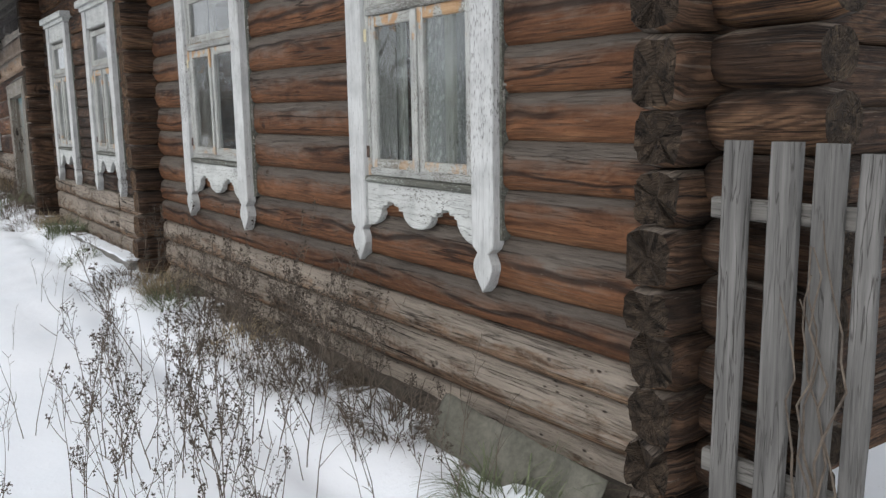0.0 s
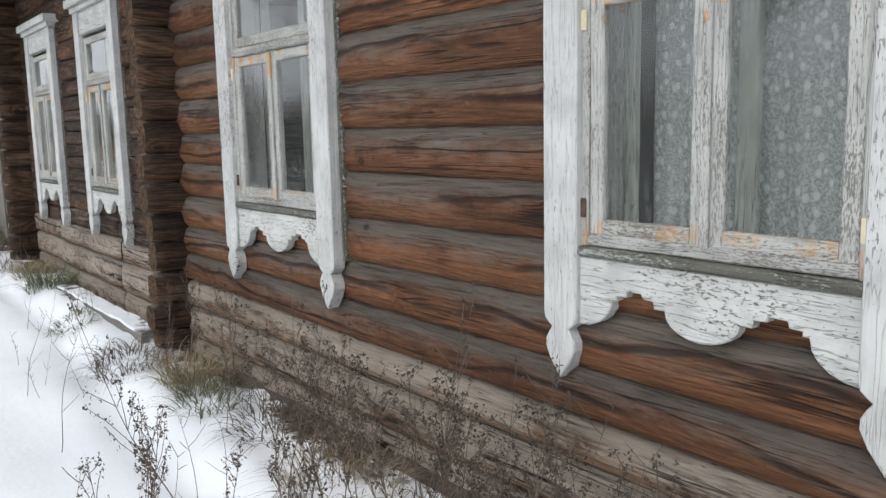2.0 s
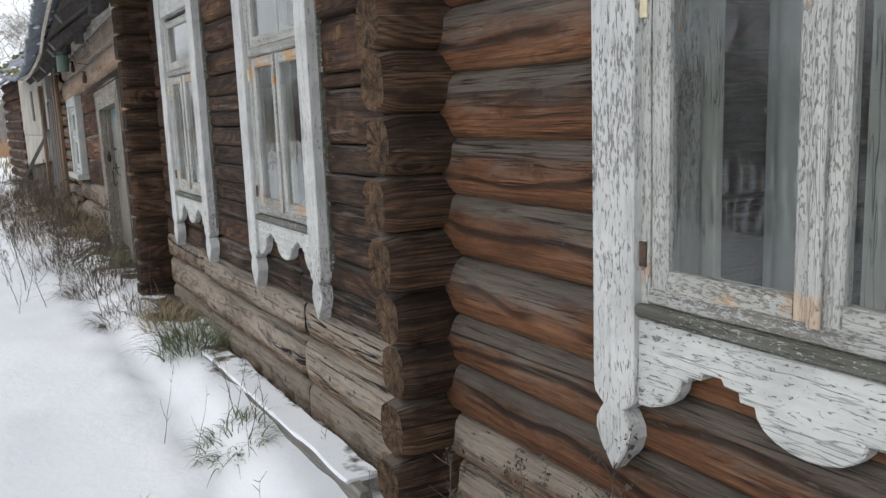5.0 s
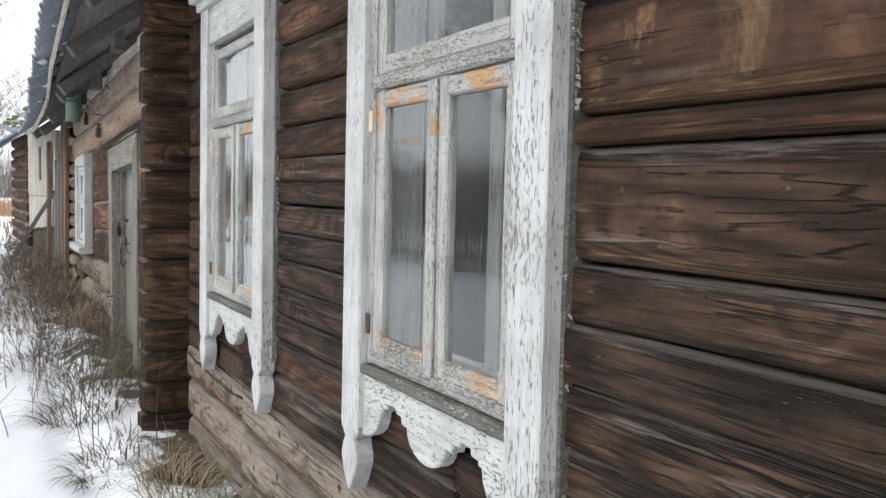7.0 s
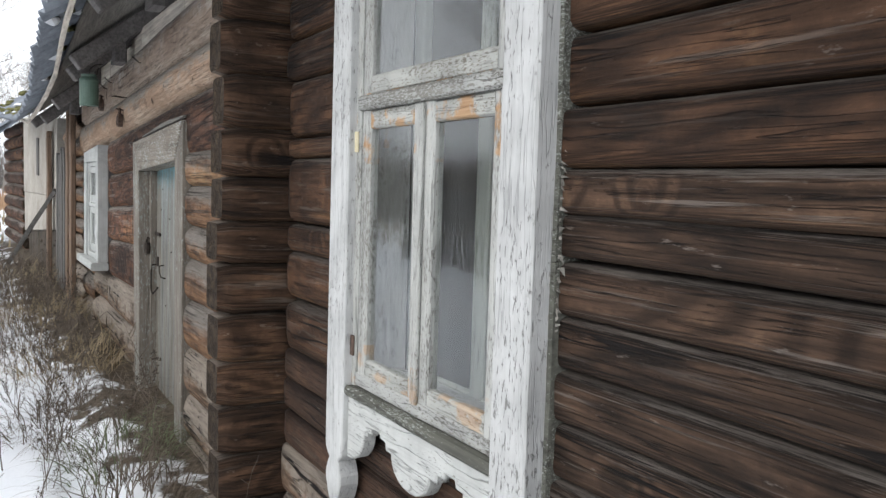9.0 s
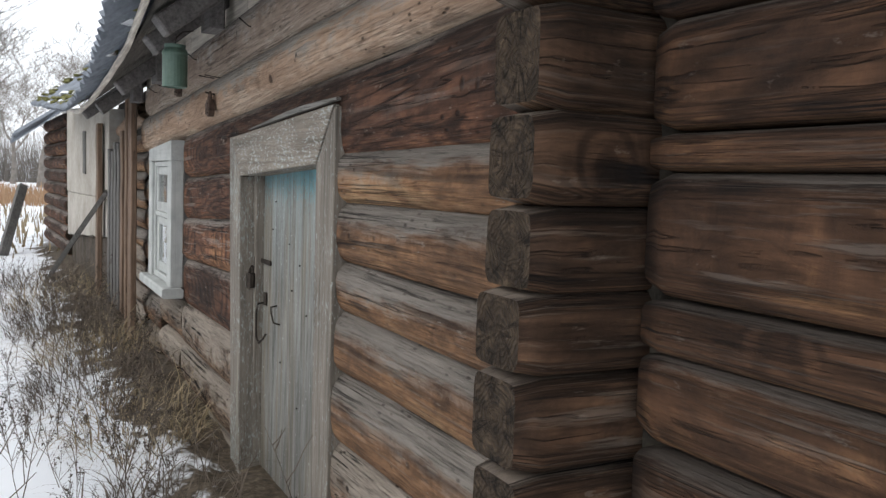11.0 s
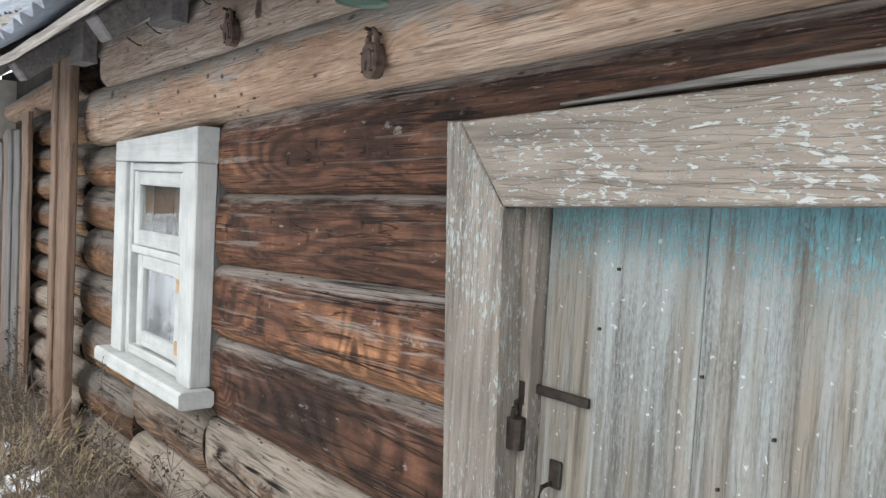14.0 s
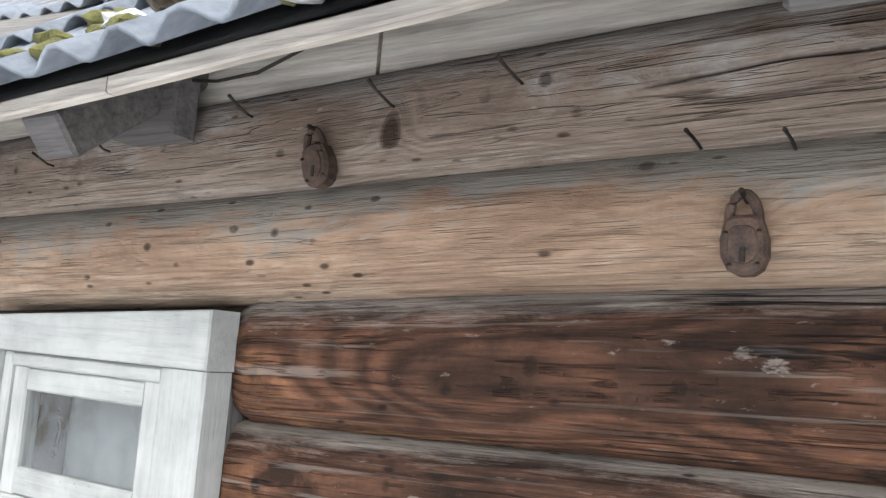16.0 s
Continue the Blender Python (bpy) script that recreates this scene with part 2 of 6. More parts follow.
def end_grain(name, dark, pale):
    """Sawn log ends with year rings and star-shaped checks. UV: place on the end, the middle at 0."""
    m = Mat(name)
    uv = m.coords("UV")
    r = m.rand()
    shift = m.spread(r)
    wob = m.noise(m.stretch(uv, (1.0, 1.0, 1.0), shift), 2.2, 3.0)
    n = m.add("ShaderNodeVectorMath")
    n.operation = "LENGTH"
    m.link(uv, n.inputs[0])
    dist = m.math("ADD", n.outputs["Value"], m.math("MULTIPLY", wob, 0.5))
    rings = m.math("SINE", m.math("MULTIPLY", dist, 62.0))
    ang = m.add("ShaderNodeMath")
    ang.operation = "ARCTAN2"
    m.link(m.axis(uv, 1), ang.inputs[0])
    m.link(m.axis(uv, 0), ang.inputs[1])
    rad = m.add("ShaderNodeCombineXYZ")
    m.link(m.math("MULTIPLY", ang.outputs[0], 2.2), rad.inputs[0])
    m.link(m.math("MULTIPLY", dist, 0.55), rad.inputs[1])
    m.link(m.math("MULTIPLY", r, 19.0), rad.inputs[2])
    star = m.math("ABSOLUTE", m.math("SUBTRACT", m.noise(rad.outputs[0], 0.8, 5.0, 0.65, 0.9), 0.5))
    star = m.ramp(star, [(0.0, 1.0), (0.010, 0.7), (0.024, 0.0)])
    star = m.math("MULTIPLY", star, m.ramp(m.noise(m.stretch(uv, (1.0, 1.0, 1.0), shift), 2.0, 2.0), [(0.38, 0.15), (0.50, 1.0)]))
    rot = m.noise(m.stretch(uv, (1.0, 1.0, 1.0), shift), 2.6, 7.0, 0.68, 0.4)
    pit = m.ramp(m.cells(m.stretch(uv, (1.0, 1.0, 1.0), shift), 5.0), [(0.06, 1.0), (0.14, 0.0)])
    color = m.ramp(rot, [(0.3, dark), (0.55, tuple(0.5 * (a + b) for a, b in zip(dark, pale))), (0.75, pale)])
    color = m.mix(0.35, color, m.ramp(m.math("MULTIPLY_ADD", rings, 0.5), [(0.0, 0.55), (1.0, 1.15)]), "MULTIPLY")
    color = m.mix(m.math("MULTIPLY", star, 0.85), color, (0.010, 0.007, 0.005))
    color = m.mix(m.math("MULTIPLY", pit, 0.45), color, (0.015, 0.01, 0.008))
    h = m.math("SUBTRACT", m.math("MULTIPLY", rings, 0.14), m.math("MULTIPLY", star, 1.3))
    h = m.math("ADD", h, m.math("MULTIPLY", rot, 0.8))
    return m.done(color, 0.92, m.bump(h, 1.0, 0.022), Specular_IOR_Level=0.2)


def board_wood(name, along, base, paint=None, cover=0.5, strip=(0.0, 0.0), rust=0.0, speck=0.0, slits=0.7, rust_zone=None, coarse=1.0):
    """Weathered board, bare or under flaking paint. along: 0, 1, 2, the axis of the grain."""
    m = Mat(name)
    co = m.coords("Object")
    shift = m.spread(m.rand())
    fine = [62.0, 62.0, 62.0]
    fine[along] = 2.6
    mid = [16.0, 16.0, 16.0]
    mid[along] = 2.2
    flake = [210.0 / coarse] * 3
    flake[along] = 62.0 / coarse
    grain = m.noise(m.stretch(co, tuple(fine), shift), 1.0, 5.0, 0.65, 0.25)
    broad = m.noise(m.stretch(co, tuple(mid), shift), 1.0, 4.0, 0.6)
    stain = m.noise(m.stretch(co, (2.3, 2.3, 2.3), shift), 1.0, 4.0, 0.6)
    wood = m.ramp(grain, [(0.25, tuple(0.5 * a for a in base)), (0.5, base), (0.76, tuple(min(0.9, 1.45 * a) for a in base))])
    wood = m.mix(0.6, wood, m.ramp(broad, [(0.3, 0.6), (0.7, 1.2)]), "MULTIPLY")
    wood = m.mix(0.6, wood, m.ramp(stain, [(0.3, 0.7), (0.7, 1.15)]), "MULTIPLY")
    height = m.math("ADD", m.math("MULTIPLY", grain, 0.5), m.math("MULTIPLY", broad, 0.3))
    color = wood
    if paint is not None:
        f = m.noise(m.stretch(co, tuple(flake), shift), 1.0, 6.0, 0.68, 0.4)
        f = m.math("ADD", m.math("MULTIPLY", f, 0.70), m.math("MULTIPLY", stain, 0.30))
        f = m.math("ADD", f, m.math("MULTIPLY", m.math("SUBTRACT", grain, 0.5), 0.10))
        keep = m.ramp(f, [(0.5 - 0.22 * (cover - 0.5) * 2 - 0.012, 0.0), (0.5 - 0.22 * (cover - 0.5) * 2 + 0.012, 1.0)])
        if strip[1] > 0:
            z = m.axis(co, 2)
            fade = m.ramp(m.math("MULTIPLY", m.math("SUBTRACT", z, strip[0]), 1.0 / strip[1]), [(0.0, 0.0), (1.0, 1.0)])
            low = m.ramp(m.math("ADD", m.math("ADD", f, m.math("MULTIPLY", m.math("SUBTRACT", grain, 0.5), 0.25)), m.math("MULTIPLY", m.math("POWER", fade, 2.0), 0.42)), [(0.74, 0.0), (0.88, 0.9)])
            keep = low
            # an older bluish white layer below the turquoise one
            old = m.ramp(m.math("ADD", m.math("ADD", f, m.math("MULTIPLY", m.math("SUBTRACT", grain, 0.5), 0.5)), m.math("MULTIPLY", fade, 0.26)), [(0.48, 0.0), (0.74, 0.78)])
            run = m.noise(m.stretch(co, (14.0, 14.0, 0.9), shift), 1.0, 4.0, 0.6)
            wood = m.mix(m.ramp(run, [(0.44, 0.0), (0.60, 0.85)]), wood, m.mix(1.0, wood, (0.97, 0.86, 0.73), "MULTIPLY"))
            wood = m.mix(m.ramp(run, [(0.30, 0.6), (0.42, 0.0)]), wood, (0.05, 0.045, 0.038))
            bare_run = m.ramp(m.math("ADD", m.math("MULTIPLY", run, 0.6), m.math("MULTIPLY", stain, 0.5)), [(0.48, 1.0), (0.62, 0.15)])
            wood = m.mix(m.math("MULTIPLY", old, bare_run), wood, (0.285, 0.32, 0.315))
        tint = m.mix(0.9, paint, m.ramp(m.noise(m.stretch(co, (7.0, 7.0, 7.0), shift), 1.0, 4.0, 0.6), [(0.3, 0.72), (0.6, 1.0)]), "MULTIPLY")
        tint = m.mix(0.5, tint, m.ramp(grain, [(0.3, 0.72), (0.55, 1.0)]), "MULTIPLY")
        color = m.mix(keep, wood, tint)
        if rust:
            rr = m.noise(m.stretch(co, (9.0, 9.0, 9.0), shift), 1.0, 4.0, 0.6)
            rr = m.ramp(rr, [(0.60 - 0.1 * rust, 0.0), (0.66 - 0.1 * rust, 1.0)])
            if rust_zone is not None:
                # bare fresh wood at the sashes' corners, above one height and below another
                z = m.axis(co, 2)
                zone = m.math("MAXIMUM", m.math("GREATER_THAN", z, rust_zone[0]), m.math("MULTIPLY", m.math("LESS_THAN", z, rust_zone[1]), 0.6))
                rr = m.math("MULTIPLY", rr, m.math("MULTIPLY", zone, m.math("LESS_THAN", z, 1.99)))
            color = m.mix(m.math("MULTIPLY", rr, 0.85), color, m.ramp(grain, [(0.3, (0.34, 0.17, 0.065)), (0.7, (0.62, 0.40, 0.21))]))
        height = m.math("ADD", height, m.math("MULTIPLY", keep, 0.35))
    if speck:
        s = m.ramp(m.noise(m.stretch(co, (55.0, 55.0, 55.0), shift), 1.0, 2.0), [(0.70, 0.0), (0.73, 1.0)])
        color = m.mix(m.math("MULTIPLY", s, speck), color, (0.75, 0.77, 0.76))
    slit = m.math("ABSOLUTE", m.math("SUBTRACT", m.noise(m.stretch(co, tuple(3.0 if i == along else 48.0 for i in range(3)), shift), 1.0, 2.0), 0.5))
    slit = m.math("MULTIPLY", m.ramp(slit, [(0.0, 1.0), (0.018, 0.0)]), m.ramp(stain, [(0.42, 0.0), (0.52, 1.0)]))
    color = m.mix(m.math("MULTIPLY", slit, slits), color, (0.02, 0.016, 0.012))
    height = m.math("SUBTRACT", height, m.math("MULTIPLY", slit, 0.85 * slits))
    return m.done(color, 0.8, m.bump(height, 0.8, 0.006), Specular_IOR_Level=0.3)


def plain_rough(name, a, b, scale, rough=0.9, depth=0.01, strength=0.6, metallic=0.0):
    m = Mat(name)
    co = m.coords("Object")
    shift = m.spread(m.rand())
    big = m.noise(m.stretch(co, (1, 1, 1), shift), scale, 5.0, 0.6)
    small = m.noise(m.stretch(co, (1, 1, 1), shift), scale * 9.0, 4.0, 0.6)
    f = m.math("ADD", m.math("MULTIPLY", big, 0.65), m.math("MULTIPLY", small, 0.35))
    return m.done(m.ramp(f, [(0.35, a), (0.65, b)]), rough, m.bump(f, strength, depth), Metallic=metallic)


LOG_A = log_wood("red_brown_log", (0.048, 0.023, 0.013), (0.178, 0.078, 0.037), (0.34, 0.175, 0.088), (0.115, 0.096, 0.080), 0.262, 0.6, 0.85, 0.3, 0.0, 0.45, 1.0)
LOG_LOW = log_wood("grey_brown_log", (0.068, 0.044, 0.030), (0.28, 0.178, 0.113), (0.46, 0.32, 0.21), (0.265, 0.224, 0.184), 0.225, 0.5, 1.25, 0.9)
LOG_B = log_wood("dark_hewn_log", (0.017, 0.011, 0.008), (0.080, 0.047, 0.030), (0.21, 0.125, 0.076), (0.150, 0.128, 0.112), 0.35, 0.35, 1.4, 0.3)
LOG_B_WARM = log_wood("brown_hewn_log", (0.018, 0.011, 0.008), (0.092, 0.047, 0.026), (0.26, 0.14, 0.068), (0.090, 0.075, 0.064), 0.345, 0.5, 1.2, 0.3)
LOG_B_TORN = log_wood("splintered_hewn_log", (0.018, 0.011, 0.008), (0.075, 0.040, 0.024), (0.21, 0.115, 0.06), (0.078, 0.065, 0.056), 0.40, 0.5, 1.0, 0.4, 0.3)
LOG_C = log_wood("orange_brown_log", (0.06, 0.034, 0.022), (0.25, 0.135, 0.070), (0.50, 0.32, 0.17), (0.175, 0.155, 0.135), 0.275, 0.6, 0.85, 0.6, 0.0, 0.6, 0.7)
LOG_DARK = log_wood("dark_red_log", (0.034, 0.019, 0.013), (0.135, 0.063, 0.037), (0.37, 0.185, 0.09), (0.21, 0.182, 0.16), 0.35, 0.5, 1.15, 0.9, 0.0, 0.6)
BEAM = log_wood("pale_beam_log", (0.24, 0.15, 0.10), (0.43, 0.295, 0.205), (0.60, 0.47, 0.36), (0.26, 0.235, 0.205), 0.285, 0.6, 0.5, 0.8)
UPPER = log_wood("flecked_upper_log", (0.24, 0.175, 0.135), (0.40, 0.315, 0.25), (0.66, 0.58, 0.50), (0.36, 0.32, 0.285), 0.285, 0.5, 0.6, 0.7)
# STACK is the darker corner wood, with shade put into its colour
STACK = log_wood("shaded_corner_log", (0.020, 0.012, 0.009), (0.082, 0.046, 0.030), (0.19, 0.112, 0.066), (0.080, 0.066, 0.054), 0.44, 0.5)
END = end_grain("log_end_grain", (0.016, 0.012, 0.009), (0.125, 0.088, 0.058))
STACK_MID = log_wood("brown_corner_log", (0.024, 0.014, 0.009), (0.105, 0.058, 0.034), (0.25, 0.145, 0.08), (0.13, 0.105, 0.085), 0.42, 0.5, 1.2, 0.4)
END_MID = end_grain("brown_log_end_grain", (0.028, 0.018, 0.011), (0.25, 0.155, 0.09))
END_ROT = end_grain("rotten_log_end_grain", (0.012, 0.009, 0.007), (0.12, 0.085, 0.058))
END_PALE = end_grain("pale_log_end_grain", (0.10, 0.07, 0.05), (0.34, 0.26, 0.19))
# near-black moss; its tone also stands for shade in the keyhole
MOSS_AND_HOLE = plain_rough("moss_chinking_and_hole_shade", (0.012, 0.010, 0.008), (0.05, 0.042, 0.03), 14.0, 0.95, 0.02)
WHITE_V = board_wood("flaking_white_paint_upright", 2, (0.31, 0.305, 0.29), (0.56, 0.565, 0.555), 0.69, slits=0.3, coarse=1.5)
WHITE_H = board_wood("flaking_white_paint_level", 1, (0.24, 0.23, 0.205), (0.56, 0.57, 0.55), 0.68, slits=0.5, coarse=1.3)
SASH_V = board_wood("flaking_sash_paint_upright", 2, (0.29, 0.28, 0.255), (0.48, 0.485, 0.46), 0.62, rust=0.55, slits=0.4, rust_zone=(1.80, 1.30))
SASH_H = board_wood("flaking_sash_paint_level", 1, (0.25, 0.23, 0.195), (0.45, 0.455, 0.425), 0.60, rust=0.85, slits=0.4, rust_zone=(1.80, 1.30))
CROSS_H = board_wood("flaking_crossbar_paint", 1, (0.24, 0.23, 0.205), (0.43, 0.435, 0.415), 0.55, slits=0.6)
SILL = board_wood("grey_green_sill", 1, (0.13, 0.13, 0.11), (0.40, 0.42, 0.39), 0.35)
PALE_BARE = board_wood("pale_bare_board", 1, (0.68, 0.61, 0.53), slits=0.1)
TARRED = board_wood("dark_eave_board", 1, (0.17, 0.158, 0.152), slits=0.2)
CLEAN_V = board_wood("chalky_white_paint_upright", 2, (0.34, 0.32, 0.27), (0.47, 0.485, 0.47), 0.88, slits=0.1)
CLEAN_H = board_wood("chalky_white_paint_level", 1, (0.34, 0.32, 0.27), (0.47, 0.485, 0.47), 0.88, slits=0.1)
GREY_V = board_wood("silver_grey_board_upright", 2, (0.135, 0.129, 0.122))
GREY_H = board_wood("silver_grey_board_level", 1, (0.19, 0.18, 0.165))
GREY_X = board_wood("silver_grey_board_across", 0, (0.15, 0.14, 0.13))
BROWN_V = board_wood("brown_board_upright", 2, (0.19, 0.128, 0.09))
CASE_V = board_wood("door_casing_upright", 2, (0.215, 0.19, 0.16), (0.37, 0.395, 0.37), 0.36, speck=0.15, slits=0.3, coarse=1.7)
CASE_H = board_wood("door_casing_level", 1, (0.24, 0.208, 0.172), (0.45, 0.465, 0.44), 0.36, speck=0.15, slits=0.3, coarse=1.9)
DOOR = board_wood("faded_turquoise_door", 2, (0.195, 0.192, 0.175), (0.16, 0.36, 0.40), 0.4, strip=(1.2, 0.66), speck=0.35, slits=0.25)
PLASTER = plain_rough("stained_lime_plaster", (0.28, 0.255, 0.215), (0.46, 0.43, 0.385), 2.0, 0.95, 0.01)
RUST = plain_rough("rusty_iron", (0.032, 0.022, 0.018), (0.145, 0.092, 0.068), 30.0, 0.8, 0.002, 0.6, 0.15)
IRON = plain_rough("dark_old_iron", (0.02, 0.017, 0.015), (0.07, 0.055, 0.045), 40.0, 0.6, 0.002, 0.5, 0.7)
BRASS = plain_rough("tarnished_brass", (0.22, 0.12, 0.05), (0.62, 0.48, 0.30), 60.0, 0.6, 0.002, 0.5, 0.6)
GREEN_ENAMEL = plain_rough("worn_green_enamel", (0.075, 0.13, 0.10), (0.12, 0.19, 0.15), 12.0, 0.42, 0.001, 0.3)
SLATE = plain_rough("grey_asbestos_slate", (0.13, 0.145, 0.17), (0.29, 0.32, 0.36), 3.5, 0.95, 0.006)
MOSS = plain_rough("dry_moss", (0.05, 0.05, 0.02), (0.22, 0.21, 0.07), 25.0, 1.0, 0.02)
DRY_STEM = plain_rough("dry_weed_stem", (0.055, 0.043, 0.034), (0.16, 0.128, 0.098), 9.0, 0.95, 0.002)
DRY_HEAD = plain_rough("dry_seed_head", (0.035, 0.027, 0.022), (0.10, 0.08, 0.062), 30.0, 1.0, 0.002)
STRAW = plain_rough("straw_grass", (0.16, 0.125, 0.078), (0.36, 0.285, 0.18), 12.0, 0.9, 0.002)
GREEN_GRASS = plain_rough("frosted_green_grass", (0.06, 0.075, 0.035), (0.17, 0.19, 0.11), 12.0, 0.9, 0.002)
# bark lightened a little: distance haze is put into its colour
BARK = plain_rough("haze_paled_bark", (0.13, 0.115, 0.10), (0.26, 0.235, 0.21), 5.0, 0.95, 0.01)
REED = plain_rough("dry_reeds", (0.28, 0.17, 0.10), (0.46, 0.31, 0.19), 0.6, 0.95, 0.01)
EARTH = plain_rough("dark_earth", (0.03, 0.025, 0.02), (0.10, 0.08, 0.06), 7.0, 1.0, 0.03)
CURTAIN = plain_rough("grey_white_curtain", (0.26, 0.28, 0.28), (0.42, 0.44, 0.43), 3.0, 0.95, 0.003)
# very low albedo: the rooms' dimness is put into the colour
ROOM = plain_rough("darkened_room_plaster", (0.045, 0.043, 0.04), (0.08, 0.075, 0.07), 1.5, 0.95, 0.003)
DARK_SLATE = plain_rough("weathered_dark_slate", (0.07, 0.07, 0.055), (0.17, 0.16, 0.13), 6.0, 0.95, 0.008)
TOW = plain_rough("pale_tow", (0.14, 0.13, 0.115), (0.36, 0.345, 0.31), 40.0, 0.95, 0.002)
INNER = board_wood("pale_green_inner_sash", 2, (0.30, 0.29, 0.25), (0.46, 0.48, 0.43), 0.95)
PUTTY = plain_rough("yellowed_paper_scrap", (0.55, 0.48, 0.30), (0.72, 0.66, 0.48), 30.0, 0.9, 0.002)


def snow_material():
    m = Mat("trodden_snow")
    co = m.coords("Object")
    big = m.noise(co, 1.1, 4.0, 0.5)
    fine = m.noise(co, 24.0, 4.0, 0.65)
    grit = m.ramp(m.noise(co, 70.0, 2.0), [(0.73, 0.0), (0.76, 1.0)])
    color = m.ramp(big, [(0.3, (0.74, 0.77, 0.81)), (0.7, (0.83, 0.84, 0.865))])
    color = m.mix(m.math("MULTIPLY", grit, 0.35), color, (0.25, 0.20, 0.15))
    # bare earth and litter show through along the log wall
    x = m.axis(co, 0)
    y = m.axis(co, 1)
    patch = m.math("ADD", m.math("MULTIPLY", m.noise(co, 2.1, 5.0, 0.65, 0.3), 0.95), m.math("MULTIPLY", m.math("SUBTRACT", x, 1.72), 0.62))
    patch = m.math("ADD", patch, m.ramp(m.math("MULTIPLY", m.math("SUBTRACT", y, 11.0), 0.25), [(0.0, 0.0), (1.0, 0.22)]))
    bare = m.ramp(patch, [(0.56, 0.0), (0.62, 1.0)])
    inside = m.ramp(m.math("MULTIPLY", m.math("SUBTRACT", x, 1.0), 2.0), [(0.0, 0.0), (0.5, 1.0)])
    far = m.ramp(m.math("MULTIPLY", y, 0.03), [(0.75, 1.0), (0.85, 0.0)])
    bare = m.math("MULTIPLY", m.math("MULTIPLY", bare, inside), m.math("MULTIPLY", far, m.math("LESS_THAN", x, 2.6)))
    dirt = m.ramp(fine, [(0.3, (0.03, 0.024, 0.018)), (0.55, (0.10, 0.078, 0.055)), (0.75, (0.22, 0.18, 0.13))])
    color = m.mix(bare, color, dirt)
    h = m.math("ADD", m.math("MULTIPLY", big, 0.8), m.math("MULTIPLY", fine, 0.25))
    return m.done(color, 0.75, m.bump(h, 0.5, 0.03), Specular_IOR_Level=0.2)


def glass_material():
    m = Mat("dusty_window_glass")
    co = m.coords("Object")
    m.done((0.93, 0.96, 0.96), 0.0, m.bump(m.noise(co, 3.0, 2.0), 0.12, 0.01), Transmission_Weight=1.0, IOR=1.45)
    dust = m.add("ShaderNodeBsdfDiffuse")
    dust.inputs[0].default_value = (0.55, 0.57, 0.57, 1)
    blend = m.add("ShaderNodeMixShader")
    m.link(m.ramp(m.noise(m.stretch(co, (2.0, 9.0, 3.0)), 1.0, 4.0, 0.6), [(0.3, 0.006), (0.7, 0.035)]), blend.inputs[0])
    m.link(m.shader.outputs[0], blend.inputs[1])
    m.link(dust.outputs[0], blend.inputs[2])
    m.link(blend.outputs[0], m.end.inputs[0])
    return m.mat


def lace_material():
    m = Mat("lace_curtain")
    co = m.coords("Object")
    m.done((0.46, 0.49, 0.48), 0.95)
    hole = m.add("ShaderNodeBsdfTransparent")
    blend = m.add("ShaderNodeMixShader")
    petals = m.cells(m.stretch(co, (1.0, 34.0, 24.0)), 1.0)
    thread = m.noise(m.stretch(co, (1.0, 160.0, 160.0)), 1.0, 1.0)
    solid = m.math("MAXIMUM", m.ramp(petals, [(0.25, 1.0), (0.45, 0.0)]), m.ramp(thread, [(0.40, 0.45), (0.60, 0.8)]))
    m.link(solid, blend.inputs[0])
    m.link(hole.outputs[0], blend.inputs[1])
    m.link(m.shader.outputs[0], blend.inputs[2])
    m.link(blend.outputs[0], m.end.inputs[0])
    return m.mat


SNOW = snow_material()
GLASS = glass_material()
LACE = lace_material()


# ---- mesh helpers ----
def mesh_data(name, verts, faces, mats, slots=None, uvs=None, smooth=False):
    me = bpy.data.meshes.new(name)
    me.from_pydata([tuple(v) for v in verts], [], faces)
    for m in mats:
        me.materials.append(m)
    if slots is not None:
        me.polygons.foreach_set("material_index", np.asarray(slots, dtype=np.int32))
    if uvs is not None:
        layer = me.uv_layers.new(name="UVMap")
        layer.data.foreach_set("uv", np.asarray(uvs, dtype=np.float32).ravel())
    if smooth:
        me.polygons.foreach_set("use_smooth", np.ones(len(me.polygons), dtype=bool))
    me.update()
    return me


def thing(name, at, label="", category="", group="", kind=""):
    ob = new(name)
    ob.location = at
    ob.empty_display_size = 0.1
    return tagged(ob, label, category, group, kind)


def attach(ob, parent, label=""):
    if parent is not None:
        ob.parent = parent
        ob.matrix_parent_inverse = Matrix.Translation(-parent.location) if parent.type == "EMPTY" else Matrix.Identity(4)
    return tagged(ob, label)


def solid(name, geo, material, parent=None, label="", smooth=False):
    verts, faces = geo
    return attach(new(name, mesh_data(name, verts, faces, [material], smooth=smooth)), parent, label)


def part(name, bm, material, parent, label=""):
    me = bpy.data.meshes.new(name)
    bm.normal_update()
    bm.to_mesh(me)
    bm.free()
    me.materials.append(material)
    return attach(new(name, me), parent, label)


def join(*geos):
    verts, faces = [], []
    for v, f in geos:
        base = len(verts)
        verts += list(v)
        faces += [tuple(i + base for i in q) for q in f]
    return verts, faces


